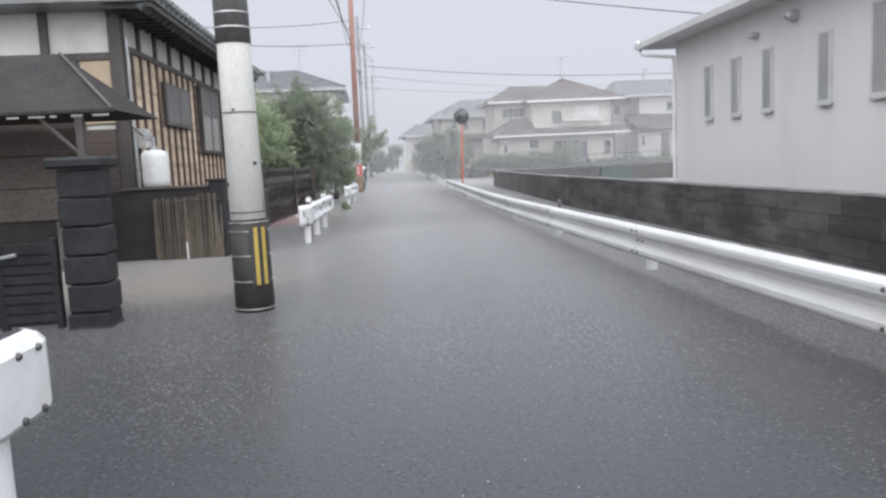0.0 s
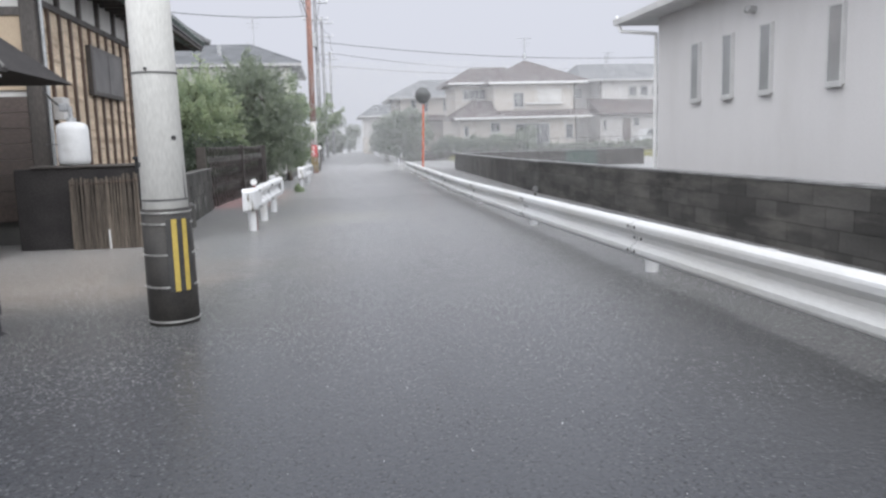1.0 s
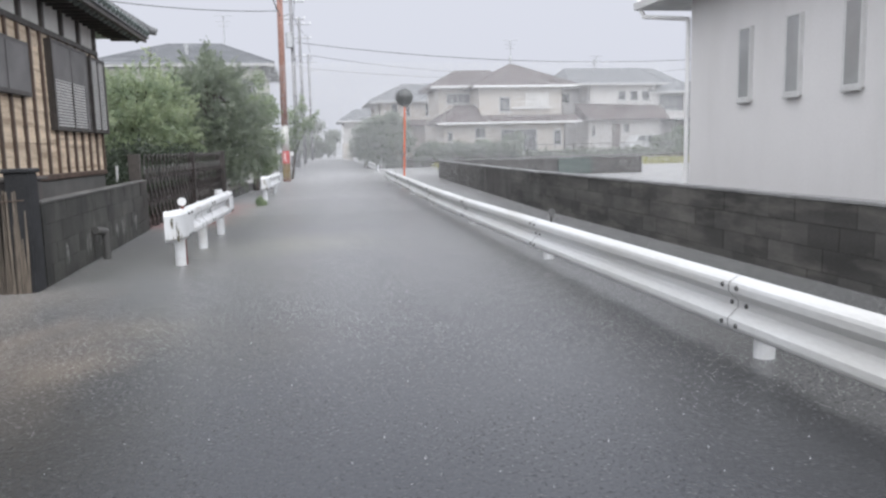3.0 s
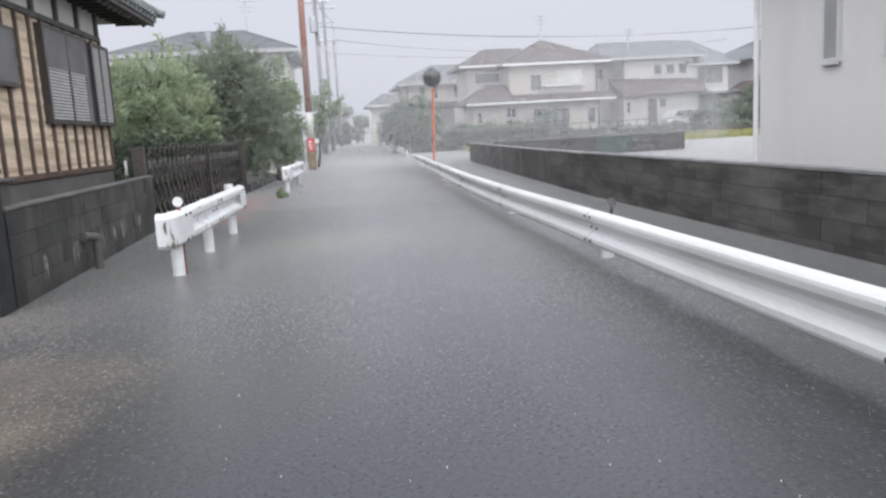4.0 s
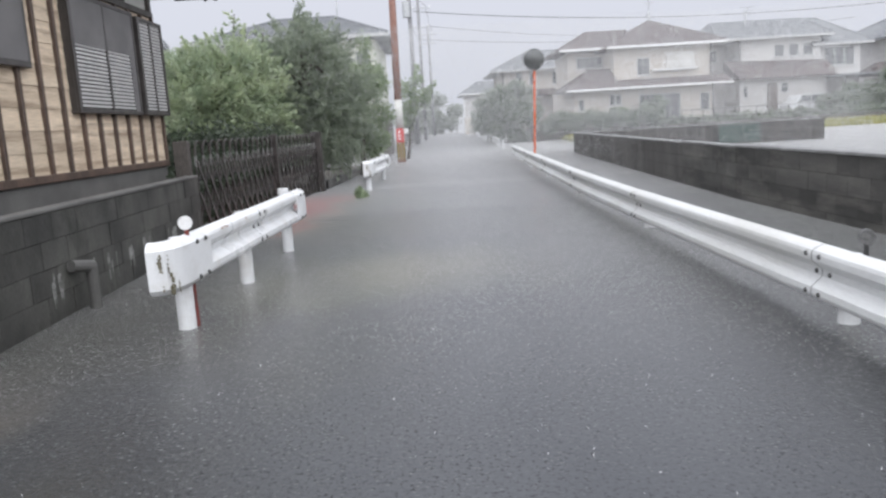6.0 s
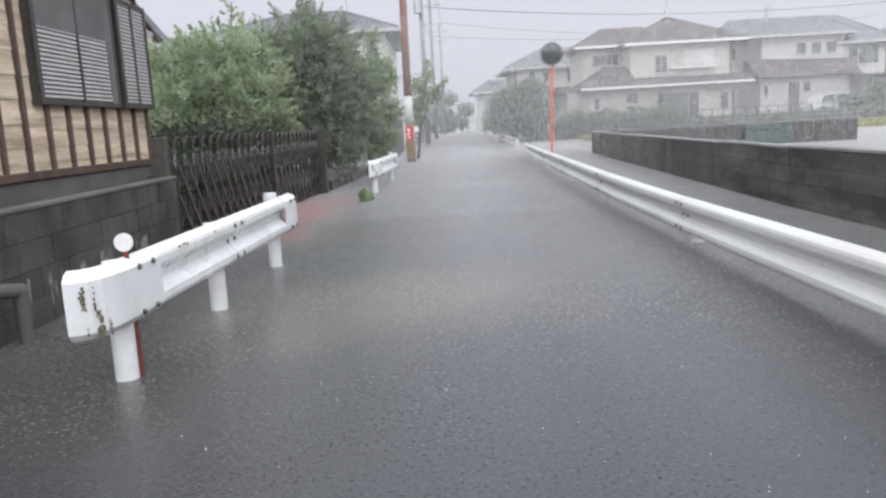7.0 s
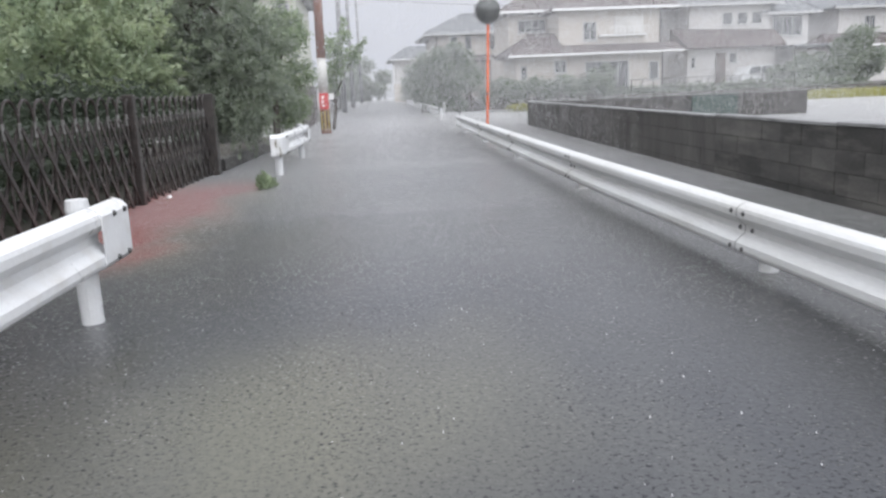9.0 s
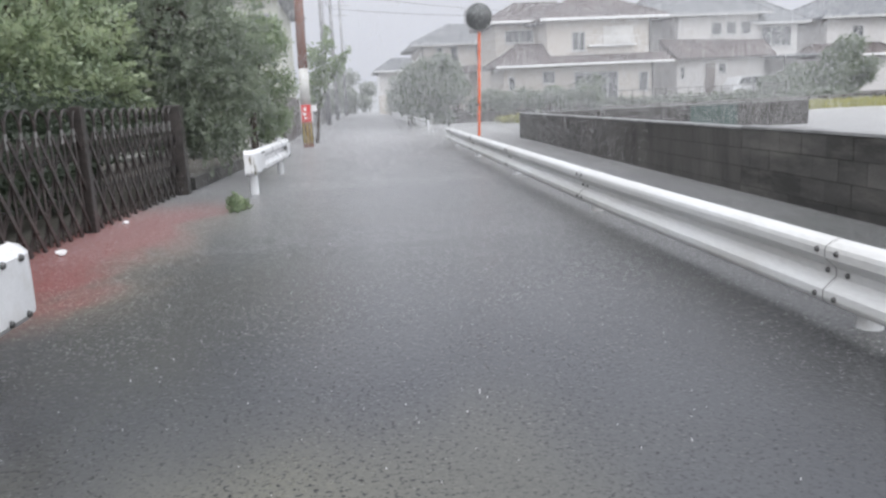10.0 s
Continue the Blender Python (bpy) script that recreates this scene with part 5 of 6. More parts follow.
v = [bm.verts.new(p) for p in ((20.1, 56.9, 3.0), (26.4, 56.9, 3.0), (26.4, 58.41, 3.98), (19.6, 58.41, 4.2), (20.1, 56.9, 2.88), (26.4, 56.9, 2.88), (26.4, 58.41, 2.88), (19.6, 58.41, 2.88))]
for f in ((0, 1, 2, 3), (0, 4, 5, 1), (1, 5, 6, 2), (3, 7, 4, 0), (4, 7, 6, 5)):
    bm.faces.new([v[i] for i in f])
bmesh.ops.recalc_face_normals(bm, faces=bm.faces)
part("lower_roof", bm, ROOF_BROWN, hb)
for x in (22.95, 23.9, 24.85):
    far_window(hb, x, x + 0.66, 4.32, 5.08, 58.4, FRAME, mullions=0)
far_window(hb, 26.5, 28.5, 3.55, 4.8, 58.9, FRAME, PANE_DARK, 2)
far_window(hb, 19.3, 19.9, 4.3, 5.1, 60.4, FRAME, mullions=0)
far_window(hb, 23.05, 23.55, 1.98, 2.62, 57.6, FRAME, mullions=0)
far_window(hb, 20.6, 20.9, 1.7, 2.5, 57.6, FRAME, mullions=0)
dr = part("front_door", cube(22.2, 22.82, 57.52, 57.64, 0.75, 2.62), DOOR_BROWN, hb, "brown front door")
part("door_handle", rod((22.28, 57.50, 1.6), (22.28, 57.50, 1.8), 0.02, seg=6), STEEL, dr)
part("carport_roof", cube(26.2, 30.6, 55.8, 58.9, 2.75, 2.88, 0.02), ROOF_GREY, hb)
for x in (26.4, 30.4):
    part("carport_post", rod((x, 56.0, 0.4), (x, 56.0, 2.75), 0.05, seg=8), DARK_WOOD, hb)
part("downpipe", rod((20.7, 58.33, 3.9), (20.7, 58.33, 5.5), 0.04, seg=6), DARK_WOOD, hb)
aerial(hb, 22.6, 61.9, 7.0, 1.0)
part("vent_stack", rod((21.9, 60.5, 6.3), (21.9, 60.5, 7.6), 0.07, seg=8), STEEL, hb)

hc = thing("cream_house", (9, 71, 0.5), "further cream house with a grey-green roof behind garden trees", "house", "houses")
part("wall", cube(5.9, 13.5, 68, 76, 0.4, 5.0), CREAM, hc)
gable_or_hip(hc, 5.1, 14.3, 67.2, 76.8, 5.1, 8.4, 11.8, 72, 6.75, ROOF_GREY, edge=FRAME)
part("lower_roof", prism([(66.6, 3.1), (68.0, 3.55), (68.0, 3.0), (66.6, 3.0)], 6.2, 13.5, "x"), ROOF_BROWN, hc)
far_window(hc, 7.0, 7.5, 3.85, 4.9, 68, FRAME, mullions=0)
far_window(hc, 8.05, 8.55, 3.85, 4.9, 68, FRAME, mullions=0)
far_window(hc, 9.85, 10.35, 3.85, 4.9, 68, FRAME, mullions=0)
part("downpipe", rod((6.0, 67.93, 0.5), (6.0, 67.93, 5.0), 0.05, seg=6), DARK_WOOD, hc)

hd = thing("pale_house", (36, 64, 0.5), "pale house with a grey roof at the field's far side", "house", "houses")
part("wall", cube(32.3, 40, 61, 69, 0.3, 5.3), PALE_WALL, hd)
part("porch_wall", cube(30.8, 36, 59.6, 61, 0.3, 2.7), PALE_WALL, hd)
gable_or_hip(hd, 31.5, 41, 60.2, 70, 5.4, 34.5, 38, 65, 7.0, ROOF_GREY, edge=FRAME)
gable_or_hip(hd, 30.3, 36.6, 59.0, 62.0, 2.9, 31.2, 36, 61.0, 3.6, ROOF_BROWN)
far_window(hd, 34.1, 34.9, 3.8, 4.8, 61, FRAME)
far_window(hd, 37, 38.2, 3.8, 4.8, 61, FRAME)

he = thing("pale_green_house", (-6, 49, 0), "large pale house with a grey hip roof behind the garden trees", "house", "houses")
part("wall", cube(-10.2, -2.2, 45.6, 54, -0.2, 5.55), GREEN_WALL, he)
gable_or_hip(he, -11.0, -1.5, 44.8, 55, 5.75, -7.6, -4.6, 49.8, 7.3, ROOF_GREY, edge=FRAME)
far_window(he, -9.2, -7.6, 3.9, 5.0, 45.6, FRAME)
far_window(he, -5.2, -4.0, 3.9, 5.0, 45.6, FRAME)
far_window(he, -3.2, -2.5, 3.7, 5.0, 45.6, FRAME, mullions=0)
aerial(he, -4.4, 49.8, 7.3, 1.6)
part("roof_vent", rod((-6.1, 47, 6.4), (-6.1, 47, 7.0), 0.12, 0.16, 8), STEEL, he)

hf = thing("peach_house", (-10.7, 37, 0), "peach plastered house with a steep grey gable behind the garden", "house", "houses")
for nm, bm, mt in (("wall", prism([(-12.95, -0.2), (-8.45, -0.2), (-8.45, 4.5), (-10.7, 7.45), (-12.95, 4.5)], 33.5, 41, "y"), PEACH),
                   ("roof", prism([(-8.0, 4.27), (-10.7, 7.8), (-13.4, 4.27), (-13.4, 4.05), (-10.7, 7.55), (-8.0, 4.05)], 32.9, 41.6, "y"), ROOF_GREY),
                   ("belt_course", cube(-12.97, -8.43, 33.44, 33.498, 4.42, 4.58, 0.01), FRAME),
                   ("soffit_block", cube(-8.75, -8.05, 33.0, 33.4, 3.9, 4.15, 0.01), SIGN_WHITE)):
    bmesh.ops.rotate(bm, cent=(-8.0, 32.9, 0), matrix=Matrix.Rotation(radians(24), 3, 'Z'), verts=bm.verts)
    part(nm, bm, mt, hf)

# street end in the mist
hg = thing("far_house", (6.5, 100, 0), "pale house far down the street, lost in rain", "house", "houses")
part("wall", cube(4.4, 12, 100, 108, -0.2, 4.6), PALE_WALL, hg)
part("low_wall", cube(4.0, 7.5, 96, 97, -0.2, 1.9), CREAM, hg)
gable_or_hip(hg, 3.7, 12.7, 99, 109, 4.7, 6, 10, 104, 6.2, ROOF_GREY)
part("porch_post", rod((4.1, 98, 0), (4.1, 98, 4.0), 0.08, seg=6), WHITE, hg)

# ---- traffic mirror ----
mi = thing("traffic_mirror", (3.27, 29.6, 0), "round convex traffic mirror on an orange pole", "traffic mirror")
part("pole", rod((3.27, 29.6, -0.3), (3.385, 29.64, 2.80), 0.034, seg=12), ORANGE, mi)
part("pole_band", rod((3.293, 29.608, 0.98), (3.296, 29.609, 1.03), 0.038, seg=12), BLACK, mi)
mdir = Vector((-0.30, -1, -0.10)).normalized()
mc = Vector((3.365, 29.55, 2.905))
part("backing", rod(mc + mdir * -0.04, mc + mdir * 0.008, 0.27, 0.30, 28), MIRROR_BACK, mi)
bm = bmesh.new()
rings = []
q = mdir.to_track_quat('Z', 'Y')
for k in range(7):
    r = 0.278 * k / 6
    h = 0.06 * (1 - (k / 6) ** 2) + 0.010
    if k == 0:
        rings.append([bm.verts.new(mc + q @ Vector((0, 0, h)))])
    else:
        rings.append([bm.verts.new(mc + q @ Vector((r * math.cos(a * math.pi / 14), r * math.sin(a * math.pi / 14), h))) for a in range(28)])
for i in range(28):
    bm.faces.new((rings[0][0], rings[1][i], rings[1][(i + 1) % 28]))
for a, b in zip(rings[1:], rings[2:]):
    for i in range(28):
        bm.faces.new((a[i], b[i], b[(i + 1) % 28], a[(i + 1) % 28]))
part("mirror_face", bm, MIRROR, mi, smooth=True)
bm = bmesh.new()
pts = [mc + q @ Vector((0.315 * math.cos(radians(a)), 0.315 * math.sin(radians(a)), 0.08)) for a in range(150, 291, 14)]
part("hoop", pipe(bm, pts, 0.009, 5), MIRROR_BACK, mi)
part("bracket", cube(3.33, 3.43, 29.57, 29.62, 2.70, 2.76), STEEL, mi)

# ---- far utility poles and cables ----
p2 = thing("utility_pole", (-0.82, 34.6, 0), "slim rust-brown utility pole with a red sign and striped foot", "utility pole", "utility poles")
part("shaft", rod((-0.80, 34.7, 2.1), (-0.72, 34.7, 10.5), 0.135, 0.10, 14), POLE_BROWN, p2, smooth=True)
part("pale_section", rod((-0.80, 34.7, 1.15), (-0.80, 34.7, 2.2), 0.145, 0.137, 14), CONCRETE_POLE, p2, smooth=True)
part("foot", rod((-0.80, 34.7, -0.3), (-0.80, 34.7, 1.15), 0.155, 0.148, 14), POLE_BROWN, p2, smooth=True)
for i in range(7):
    a = radians(-150 + 20 * i)
    part("warning_strip", cube(-0.80 + 0.16 * math.cos(a) - 0.016, -0.80 + 0.16 * math.cos(a) + 0.016, 34.7 + 0.16 * math.sin(a) - 0.012, 34.7 + 0.16 * math.sin(a) + 0.012, 0.12, 0.68), YELLOW if i % 2 else BLACK, p2)
sg = part("sign", cube(-0.93, -0.67, 34.50, 34.53, 0.72, 1.20, 0.006), SIGN_RED, p2, "red sign with white marks")
for z0, z1, x0, x1 in ((0.80, 0.86, -0.86, -0.78), (0.90, 0.98, -0.88, -0.80), (1.03, 1.12, -0.86, -0.79)):
    part("white_mark", cube(x0, x1, 34.492, 34.499, z0, z1), SIGN_WHITE, sg)
part("side_plate", cube(-0.64, -0.50, 34.55, 34.57, 1.0, 1.18), SIGN_WHITE, p2)
part("crossarm", rod((-1.5, 34.7, 9.3), (0.1, 34.7, 9.3), 0.04, seg=6), STEEL, p2)
for x in (-1.4, -0.4, 0.0):
    part("insulator", rod((x, 34.7, 9.34), (x, 34.7, 9.48), 0.04, 0.025, 8), SIGN_WHITE, p2)
part("bracket_arm", rod((-0.76, 34.7, 6.35), (-0.35, 34.7, 6.5), 0.025, seg=6), STEEL, p2)


def far_pole(x, y, h, r, material, arms, label):
    p = thing("utility_pole", (x, y, 0), label, "utility pole", "utility poles")
    part("shaft", rod((x, y, -0.3), (x, y, h), r, r * 0.7, 12), material, p, smooth=True)
    for z, w in arms:
        a = part("crossarm", rod((x - w, y, z), (x + w, y, z), 0.045, seg=6), STEEL, p)
        for s in (-1, -0.45, 0.45, 1):
            part("insulator", rod((x + s * w, y, z + 0.045), (x + s * w, y, z + 0.2), 0.05, 0.03, 6), SIGN_WHITE, a)
    return p


p3 = far_pole(-0.75, 60.0, 12.5, 0.17, POLE_GREY, ((11.6, 0.9), (10.4, 0.9)), "grey concrete utility pole with a transformer")
part("transformer", rod((-0.95, 59.7, 8.4), (-0.95, 59.7, 9.4), 0.26, seg=14), STEEL, p3)
p4 = far_pole(-0.35, 75.0, 13.0, 0.16, POLE_GREY, ((12.4, 1.0), (11.2, 1.0), (9.6, 0.8)), "distant grey utility pole with crossarms")
p5 = far_pole(0.4, 98.0, 12.5, 0.17, POLE_GREY, ((11.6, 1.0), (10.6, 0.9)), "pale distant utility pole in the mist")
for p0, p1, s, r in (((-0.5, 60, 8.8), (45, 60, 8.7), 1.4, 0.022), ((-0.35, 75, 8.6), (40, 80, 8.8), 1.0, 0.02),
                     ((-1.4, 34.7, 9.5), (-1.26, 6.6, 9.2), 0.35, 0.016), ((0.0, 34.7, 9.5), (-0.6, 60, 10.6), 0.4, 0.016),
                     ((-1.4, 34.7, 9.5), (-1.6, 60, 10.6), 0.4, 0.016), ((-0.72, 34.7, 6.6), (-8, 26, 5.8), 0.25, 0.014),
                     ((-0.72, 34.7, 7.6), (-9.5, 30, 7.0), 0.3, 0.014), ((-0.75, 34.7, 6.4), (-1.26, 6.6, 6.1), 0.3, 0.018),
                     ((-0.6, 60, 10.6), (0.3, 75, 11.4), 0.3, 0.016), ((-0.75, 60, 8.2), (-0.35, 75, 8.6), 0.3, 0.02),
                     ((0.3, 75, 11.4), (0.9, 98, 11.8), 0.4, 0.016), ((0.3, 75, 9.7), (30, 95, 9.8), 0.6, 0.02),
                     ((-0.1, 34.7, 9.5), (6.75, 15.4, 3.98), 0.1, 0.012), ((-0.72, 34.7, 6.9), (-1.13, 22, 5.84), 0.05, 0.012), ((-1.13, 22, 5.84), (-1.26, 6.6, 4.9), 0.12, 0.012)):
    wire("overhead_cable", p0, p1, s, r)

# ---- trees and hedges ----
R = random.Random(40)
conifer = tree("conifer_tree", (-2.55, 25.6, 0), "dense dark-green garden conifer overhanging the street",
     clumps(R, (-2.5, 25.6, 2.05), (1.6, 1.15, 1.5), 110, 0.33, 0.4, 0.75, 1.25) + [(-2.5, 25.6, 3.95, .16, .16, .4), (-2.55, 25.6, 3.5, .3, .3, .45), (-2.9, 25.5, 3.3, .25, .25, .45), (-2.1, 25.6, 3.2, .3, .3, .4),
      (-1.75, 25.0, 1.0, .4, .4, .4), (-1.55, 25.2, 1.5, .45, .4, .5), (-2.0, 24.9, 0.95, .4, .4, .35), (-1.5, 25.4, 2.1, .35, .4, .5), (-3.2, 25.2, 2.6, .5, .5, .5), (-3.3, 25.0, 3.0, .3, .3, .4)],
     26000, 0.042, LEAF_DARK, 0.13, (-2.5, 25.6, 3.7), 1, 12)
sprays("sprays", shell(R, (-2.5, 25.5, 2.2), (1.55, 1.1, 1.45), 420, 0.42, 0.15, 0.1) + shell(R, (-2.52, 25.6, 3.2), (0.75, 0.7, 0.6), 90, 0.42, 0.13, 0.7)
       + shell(R, (-1.85, 25.1, 1.25), (0.85, 0.6, 0.8), 150, 0.4, 0.14, -0.35), 60, 0.045, 0.2, LEAF_DARK, conifer, 101)
broadleaf = tree("broadleaf_tree", (-4.4, 24.5, 0), "light-green leafy garden tree behind the folding gate",
     clumps(R, (-4.3, 24.4, 1.95), (1.65, 1.2, 1.25), 100, 0.36, 0.25, 1.15, 0.5) + [(-5.2, 23.2, 1.5, .6, .6, .5), (-3.5, 23.6, 1.6, .7, .6, .5), (-3.75, 24.2, 3.1, .28, .28, .35), (-4.5, 24.3, 3.05, .22, .22, .3), (-3.3, 24.2, 2.6, .5, .5, .5),
      (-5.0, 24.0, 2.8, .22, .25, .25), (-5.6, 24.4, 2.5, .3, .3, .4), (-3.4, 24.0, 3.0, .22, .2, .4), (-4.1, 24.1, 3.35, .12, .12, .22), (-3.6, 24.3, 3.5, .13, .13, .16), (-4.46, 24.3, 3.12, .14, .14, .2), (-5.3, 24.0, 2.95, .12, .12, .2)],
     26000, 0.046, LEAF_LIGHT, 0.11, (-4.2, 24.6, 2.9), 2, 14)
sprays("sprays", shell(R, (-4.25, 24.3, 1.95), (1.75, 1.25, 1.1), 260, 0.42, 0.17, 0.25) + shell(R, (-3.9, 24.2, 2.8), (0.9, 0.8, 0.4), 36, 0.5, 0.11, 0.9),
       55, 0.048, 0.42, LEAF_LIGHT, broadleaf, 102)
for x, y, z, h in ((-3.75, 24.1, 3.05, 0.75), (-4.75, 24.2, 2.75, 0.5), (-5.3, 24.0, 2.6, 0.45), (-3.2, 24.2, 2.8, 0.6)):
    tw = part("top_twig", pipe(bmesh.new(), [(x, y, z - 0.5), (x + 0.03, y, z + h * 0.4), (x + 0.09, y, z + h)], 0.011, 5), BARK, broadleaf)
    sprays("twig_leaves", [(x + 0.02, y, z + 0.1 * k * h, math.cos(k * 2.3), math.sin(k * 2.3), 0.25, 0.2, 0.07) for k in range(2, 11)], 16, 0.045, 0.4, LEAF_LIGHT, tw, 120 + int(h * 100))
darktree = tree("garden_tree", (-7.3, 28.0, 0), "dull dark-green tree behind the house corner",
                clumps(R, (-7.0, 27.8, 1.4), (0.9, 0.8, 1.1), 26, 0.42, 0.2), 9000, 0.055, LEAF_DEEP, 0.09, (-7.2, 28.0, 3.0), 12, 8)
sprays("sprays", shell(R, (-7.0, 27.8, 1.45), (0.9, 0.8, 1.15), 80, 0.45, 0.16, 0.3), 50, 0.055, 0.35, LEAF_DARK, darktree, 103)
tree("garden_tree", (-1.55, 28.2, 0), "slim mid-green garden tree close to the utility pole",
     clumps(R, (-1.5, 28.4, 1.9), (0.85, 0.8, 1.5), 36, 0.38, 0.3) + [(-1.3, 28.2, 3.35, .2, .2, .4)], 22000, 0.05, LEAF_MID, 0.09, (-1.5, 28.3, 3.0), 3, 8)
tree("garden_tree", (-6.0, 27.5, 0), "leafy mid-green tree beside the old house",
     clumps(R, (-5.9, 27.5, 1.9), (1.3, 1.2, 1.3), 26, 0.5, 0.2), 17000, 0.065, LEAF_MID, 0.1, (-5.9, 27.5, 2.8), 4, 8)
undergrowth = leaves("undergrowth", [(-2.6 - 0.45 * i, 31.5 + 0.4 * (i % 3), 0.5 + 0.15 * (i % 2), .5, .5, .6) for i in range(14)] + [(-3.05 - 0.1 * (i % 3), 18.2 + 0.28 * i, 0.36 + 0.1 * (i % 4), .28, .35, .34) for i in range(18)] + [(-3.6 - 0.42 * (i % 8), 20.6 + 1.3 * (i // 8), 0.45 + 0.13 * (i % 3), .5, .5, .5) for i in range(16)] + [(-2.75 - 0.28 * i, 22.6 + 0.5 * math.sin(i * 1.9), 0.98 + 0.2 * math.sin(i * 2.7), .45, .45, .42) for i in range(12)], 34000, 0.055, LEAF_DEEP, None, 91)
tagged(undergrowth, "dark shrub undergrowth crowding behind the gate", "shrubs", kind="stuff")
tree("street_tree", (-0.65, 37.0, 0), "small tree reaching twigs over the street behind the pole",
     [(-0.5, 36.6, 2.6, .35, .4, .4), (-0.1, 36.4, 2.95, .25, .25, .25), (0.35, 36.2, 2.55, .22, .22, .16), (0.1, 36.2, 2.3, .3, .3, .3), (-0.35, 36.5, 2.0, .35, .35, .35), (-0.1, 36.3, 3.35, .14, .14, .2), (0.5, 36.1, 2.75, .12, .12, .12), (-0.7, 36.8, 1.6, .4, .4, .5)],
     1500, 0.075, LEAF_MID, 0.06, (-0.4, 36.7, 2.7), 5, 7)


def hedge(name, label, spots, count, size, material, seed):
    h = thing(name, (spots[0][0], spots[0][1], 0), label, "hedge", "hedges")
    bm = bmesh.new()
    rng = random.Random(seed)
    for s in spots:
        base = Vector((s[0] + rng.uniform(-.1, .1), s[1], -0.2))
        tube(bm, base, Vector(s[:3]), 0.04, 0.015, 5, False)
    tagged(part("stems", bm, BARK, h), kind="stuff")
    leaves("foliage", spots, count, size, material, h, seed)
    return h


hedge("garden_hedge", "dense dark shrubs at the corner of the side lane",
      clumps(R, (5.0, 50.5, 1.7), (1.9, 1.2, 1.5), 26, 0.6, 0.2) + [(3.6, 51.5, 2.3, .6, .6, .7), (3.5, 51.5, 1.2, .7, .6, .7)], 16000, 0.10, LEAF_FAR, 61)
hedge("garden_hedge", "row of green garden shrubs in front of the cream house",
      [(6.8 + 0.42 * i, 50.6 + 0.3 * math.sin(i * 1.7), 0.75 + 0.35 * abs(math.sin(i * 2.3)), 0.5, 0.5, 0.5) for i in range(16)], 9000, 0.09, LEAF_FAR, 62)
hedge("round_shrub", "clipped shrub before the sliding doors", clumps(R, (13.2, 52.0, 1.45), (0.6, 0.5, 0.6), 9, 0.38), 1500, 0.11, LEAF_FAR, 63)
hedge("round_shrub", "low yellow-green shrub by the house wall", clumps(R, (11.2, 52.2, 1.3), (0.5, 0.4, 0.5), 7, 0.34), 1000, 0.11, LEAF_MID, 64)
hedge("garden_hedge", "low dark hedge along the raised garden",
      [(14.0 + 0.5 * i, 51.0, 0.55, 0.42, 0.4, 0.35) for i in range(26)], 4500, 0.12, LEAF_FAR, 65)
tree("field_tree", (28.2, 54.0, 0.3), "broad dull-green tree before the pale house",
     clumps(R, (28.4, 53.8, 1.9), (2.3, 1.4, 1.6), 34, 0.65, 0.25), 16000, 0.11, LEAF_FAR, 0.14, (28.3, 53.9, 3.1), 6, 8)
hedge("garden_hedge", "thick shrubs at the field's edge", clumps(R, (25.8, 53.4, 1.1), (1.6, 0.8, 0.8), 14, 0.5), 3000, 0.14, LEAF_FAR, 66)
hedge("round_shrub", "shrubs half hiding the parked car", clumps(R, (23.9, 54.0, 1.0), (1.4, 0.4, 0.45), 10, 0.35), 2200, 0.10, LEAF_FAR, 69)
hedge("garden_hedge", "distant pale trees at the end of the street", clumps(R, (0.6, 118, 2.2), (4.0, 2.5, 2.8), 26, 1.1), 9000, 0.22, LEAF_HAZED, 67)
hedge("garden_hedge", "trees in front of the far house", clumps(R, (6.0, 84, 1.9), (2.0, 2.0, 1.9), 18, 0.8), 7000, 0.16, LEAF_HAZED, 68)
solid("garden_soil", prism([(-9, 19.5), (-3.7, 19.5), (-3.7, 16.8), (-2.62, 16.8), (-2.2, 23.6), (-1.6, 33.5), (-9, 33.5)], -0.3, 0.03, "z"), EARTH,
      "dark wet garden soil behind the gate and wall", "ground", kind="structure")
weed = leaves("grass_tuft", [(-1.0, 21.1, 0.10, 0.09, 0.12, 0.12), (-0.95, 21.3, 0.06, 0.08, 0.12, 0.09)], 150, 0.045, LEAF_MID, None, 71, -2.2)
tagged(weed, "tuft of green weeds beside the road edge", "weeds", kind="stuff")

# low garden fence wall, left side of the far street
lw = thing("street_wall", (-1.6, 45, 0), "weathered garden wall along the far street", "wall", kind="structure")
part("panel", cube(-1.75, -1.62, 37.5, 46, -0.3, 1.5, 0.01), BROWN_BOARD, lw)
part("panel", cube(-1.55, -1.42, 47, 62, -0.3, 1.1, 0.01), FOUNDATION, lw)
part("panel", cube(-1.35, -1.2, 63, 96, -0.3, 1.4, 0.01), FOUNDATION, lw)
part("pale_post", rod((-0.9, 40, -0.3), (-0.9, 40, 1.7), 0.05, seg=8), WHITE, lw)
bp = thing("bar_barrier", (6.0, 90, 0), "low dark bar barrier at the roadside", "barrier")
part("post", rod((4.55, 72, -0.2), (4.55, 72, 1.0), 0.09, seg=8), DARK_WOOD, bp)
part("post", rod((5.9, 72, -0.2), (5.9, 72, 1.0), 0.09, seg=8), DARK_WOOD, bp)
part("bar", rod((4.5, 72, 0.95), (5.95, 72, 0.95), 0.07, seg=8), DARK_WOOD, bp)
mk = thing("marker_post", (5.4, 46, 0), "thin white roadside marker post", "marker post")
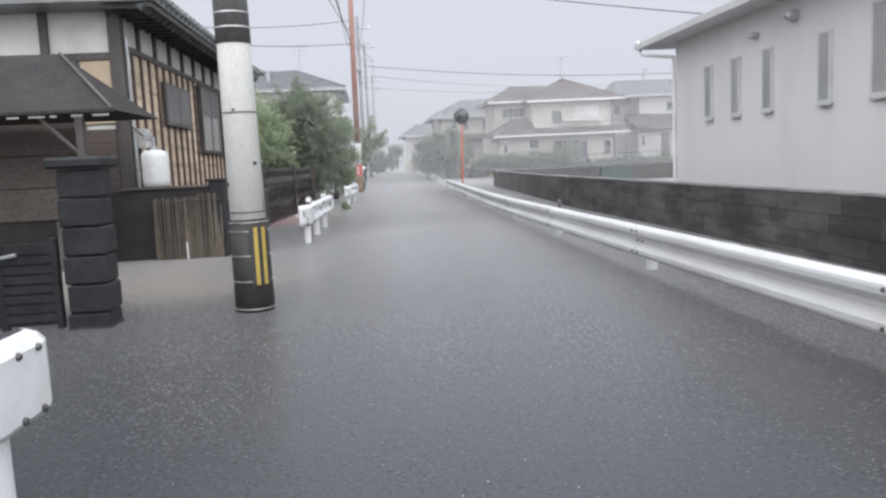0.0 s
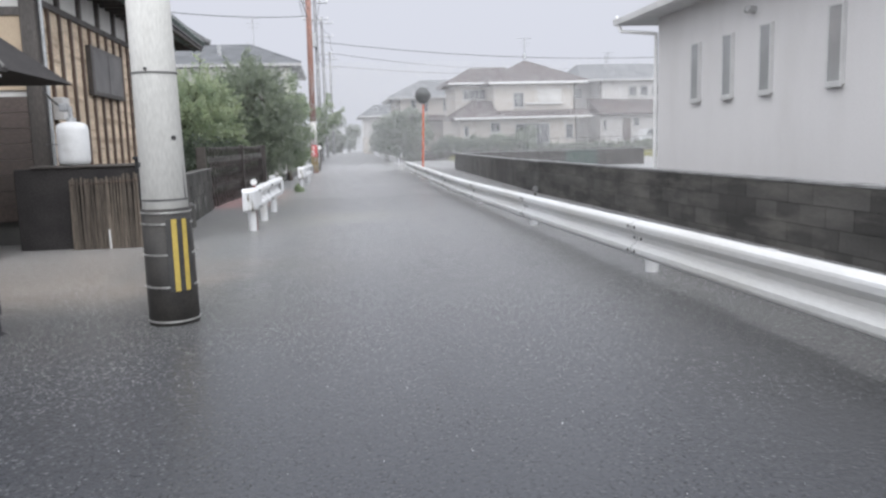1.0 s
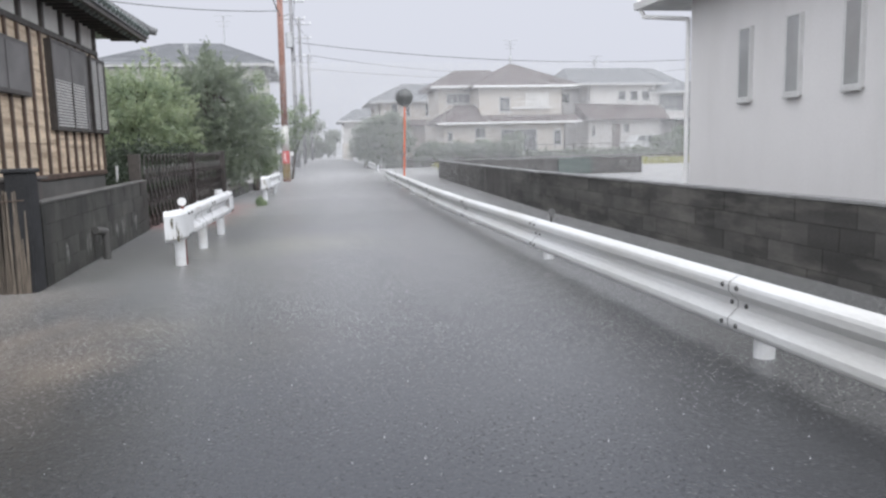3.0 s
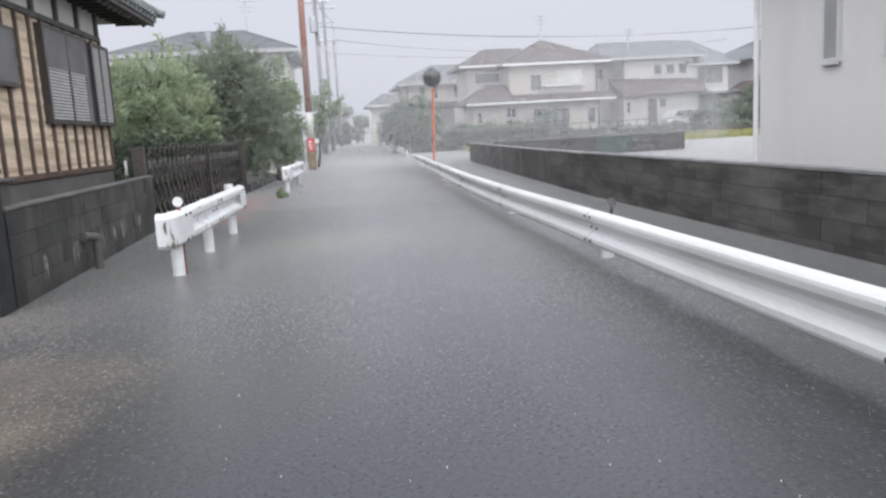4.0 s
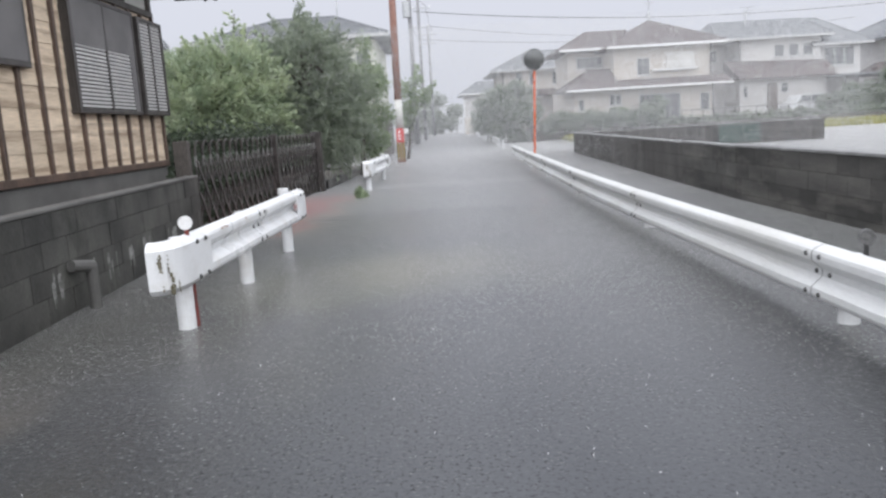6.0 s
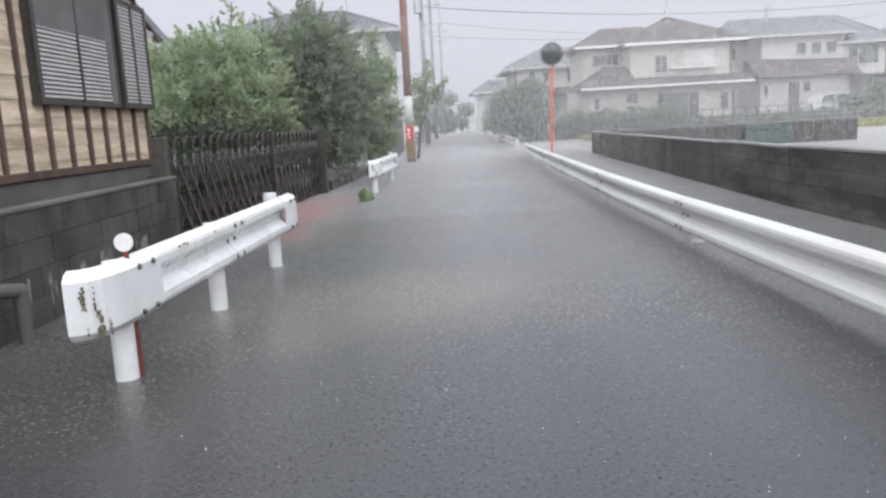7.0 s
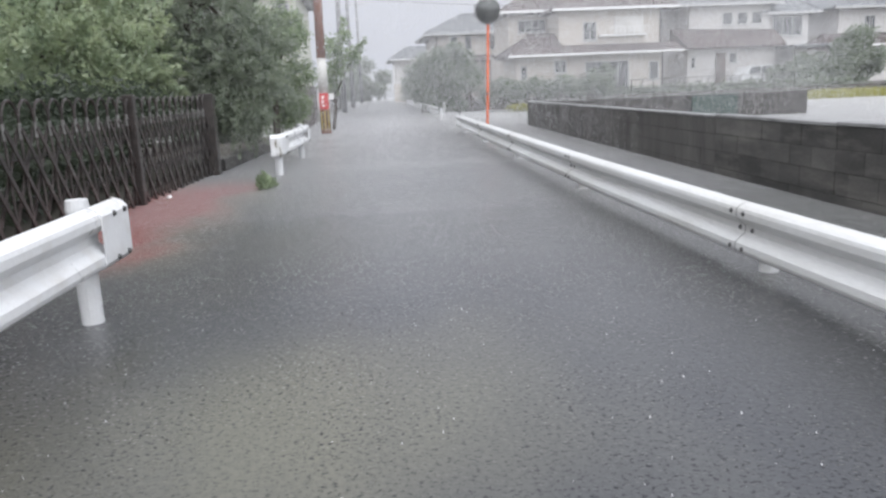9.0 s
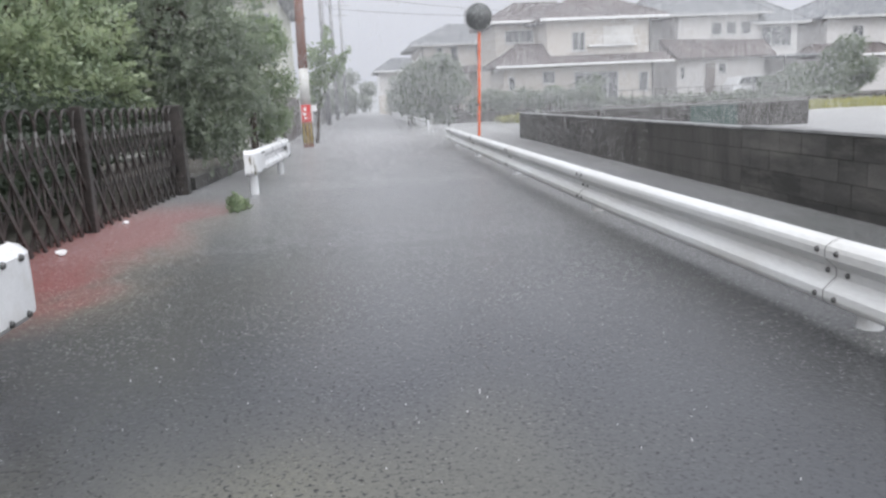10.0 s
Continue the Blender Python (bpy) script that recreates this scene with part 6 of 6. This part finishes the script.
part("post", rod((3.95, 45.5, -0.2), (3.95, 45.5, 0.62), 0.03, 0.02, 8), WHITE, mk)

# parked car beside the pale house, mostly behind shrubs
car = thing("parked_car", (23.6, 55.5, 0.5), "white parked car half hidden by shrubs", "car")
part("body", prism([(22.4, 0.75), (22.35, 1.15), (22.7, 1.28), (23.0, 1.72), (24.3, 1.75), (24.9, 1.3), (25.3, 1.2), (25.35, 0.75)], 54.7, 56.3, "y"), CAR_PAINT, car)
part("side_window", prism([(22.85, 1.30), (23.06, 1.66), (23.6, 1.68), (23.6, 1.30)], 54.685, 54.70, "y"), PANE_DARK, car)
part("side_window", prism([(23.68, 1.30), (23.68, 1.68), (24.25, 1.69), (24.65, 1.32)], 54.685, 54.70, "y"), PANE_DARK, car)
for x in (22.95, 24.75):
    wh2 = part("wheel", rod((x, 54.66, 0.78), (x, 54.86, 0.78), 0.29, seg=18), BLACK, car)
    part("rim", rod((x, 54.65, 0.78), (x, 54.66, 0.78), 0.18, seg=14), STEEL, wh2)

# rubbish caught at the gate
def litter(x, y, r, label, seed):
    t = thing("litter", (x, y, 0), label, "litter")
    bm = bmesh.new()
    bmesh.ops.create_icosphere(bm, subdivisions=2, radius=r)
    for vtx in bm.verts:
        vtx.co = Vector((vtx.co.x * 0.9, vtx.co.y * 1.5, vtx.co.z * 0.6)) * (1 + 0.6 * noise.noise(vtx.co * 30 + Vector((seed, 0, 0)))) + Vector((x, y, 0.03))
    part("scrap", bm, SIGN_WHITE, t)


litter(-2.13, 18.95, 0.042, "scrap of white plastic caught at the gate's foot", 0)
litter(-2.06, 20.6, 0.032, "smaller crumpled white wrapper by the gate's foot", 5)

# ---- rain on the water and in the air ----
def soup(name, co, corners, material, label, category):
    """Very many loose little faces as one object."""
    n = len(co) // corners
    me = bpy.data.meshes.new(name)
    me.vertices.add(len(co))
    me.vertices.foreach_set("co", co.ravel())
    me.loops.add(len(co))
    me.loops.foreach_set("vertex_index", np.arange(len(co), dtype=np.int32))
    me.polygons.add(n)
    me.polygons.foreach_set("loop_start", np.arange(0, len(co), corners, dtype=np.int32))
    me.update()
    me.validate()
    me.materials.append(material)
    return tagged(new(name, me), label, category, kind="stuff")


def splash(n, x0, x1, y0, y1, w, h, seed):
    """Thin upright spikes of water thrown up by drops."""
    g = np.random.default_rng(seed)
    x, y, a = g.uniform(x0, x1, n), g.uniform(y0, y1, n), g.uniform(-1.2, 1.2, n)
    k = g.uniform(0.5, 1.3, n)
    dx, dy = np.cos(a) * w * k, np.sin(a) * w * k
    z = np.zeros(n)
    tip = np.stack((x + g.normal(0, w, n), y + g.normal(0, w, n), h * k * g.uniform(0.6, 1.4, n)), 1)
    return np.stack((np.stack((x - dx, y - dy, z), 1), np.stack((x + dx, y + dy, z), 1), tip), 1).reshape(-1, 3)


soup("rain_splash", np.concatenate((splash(380, -2.3, 4.3, -1, 7, 0.0022, 0.007, 1), splash(1000, -2.3, 4.45, 6, 20, 0.0022, 0.008, 2),
                                    splash(700, -2.5, 5, 14, 24, 0.002, 0.008, 6), splash(60000, -2.2, 5, 18.5, 24, 0.0011, 0.005, 8), splash(75000, -2.5, 6, 23, 48, 0.002, 0.012, 3), splash(20000, 5.5, 26, 22, 49, 0.003, 0.014, 4),
                                    splash(26000, -1.5, 6, 48, 100, 0.005, 0.02, 5))), 3, SPLASH,
     "tiny white splashes of raindrops over the flood water", "splashes")


def streaks(n, y0, y1, width, long, seed):
    g = np.random.default_rng(seed)
    y = g.uniform(y0, y1, n)
    x = g.uniform(-0.25, 0.47, n) * y
    z = (0.6 + 0.115 * y) * g.random(n)
    a, l = g.uniform(-0.9, 0.9, n), long * g.uniform(0.6, 1.4, n)
    dx, dy = np.cos(a) * width / 2, np.sin(a) * width / 2
    return np.stack((np.stack((x - dx, y - dy, z), 1), np.stack((x + dx, y + dy, z), 1),
                     np.stack((x + dx + l * 0.08, y + dy, z + l), 1), np.stack((x - dx + l * 0.08, y - dy, z + l), 1)), 1).reshape(-1, 3)


soup("rain", np.concatenate((streaks(130000, 23, 30, 0.0012, 0.05, 23), streaks(125000, 30, 36, 0.0017, 0.05, 21), streaks(360000, 36, 52, 0.0029, 0.05, 22))), 4, RAIN,
     "dense fine falling rain veiling the far street", "rain")
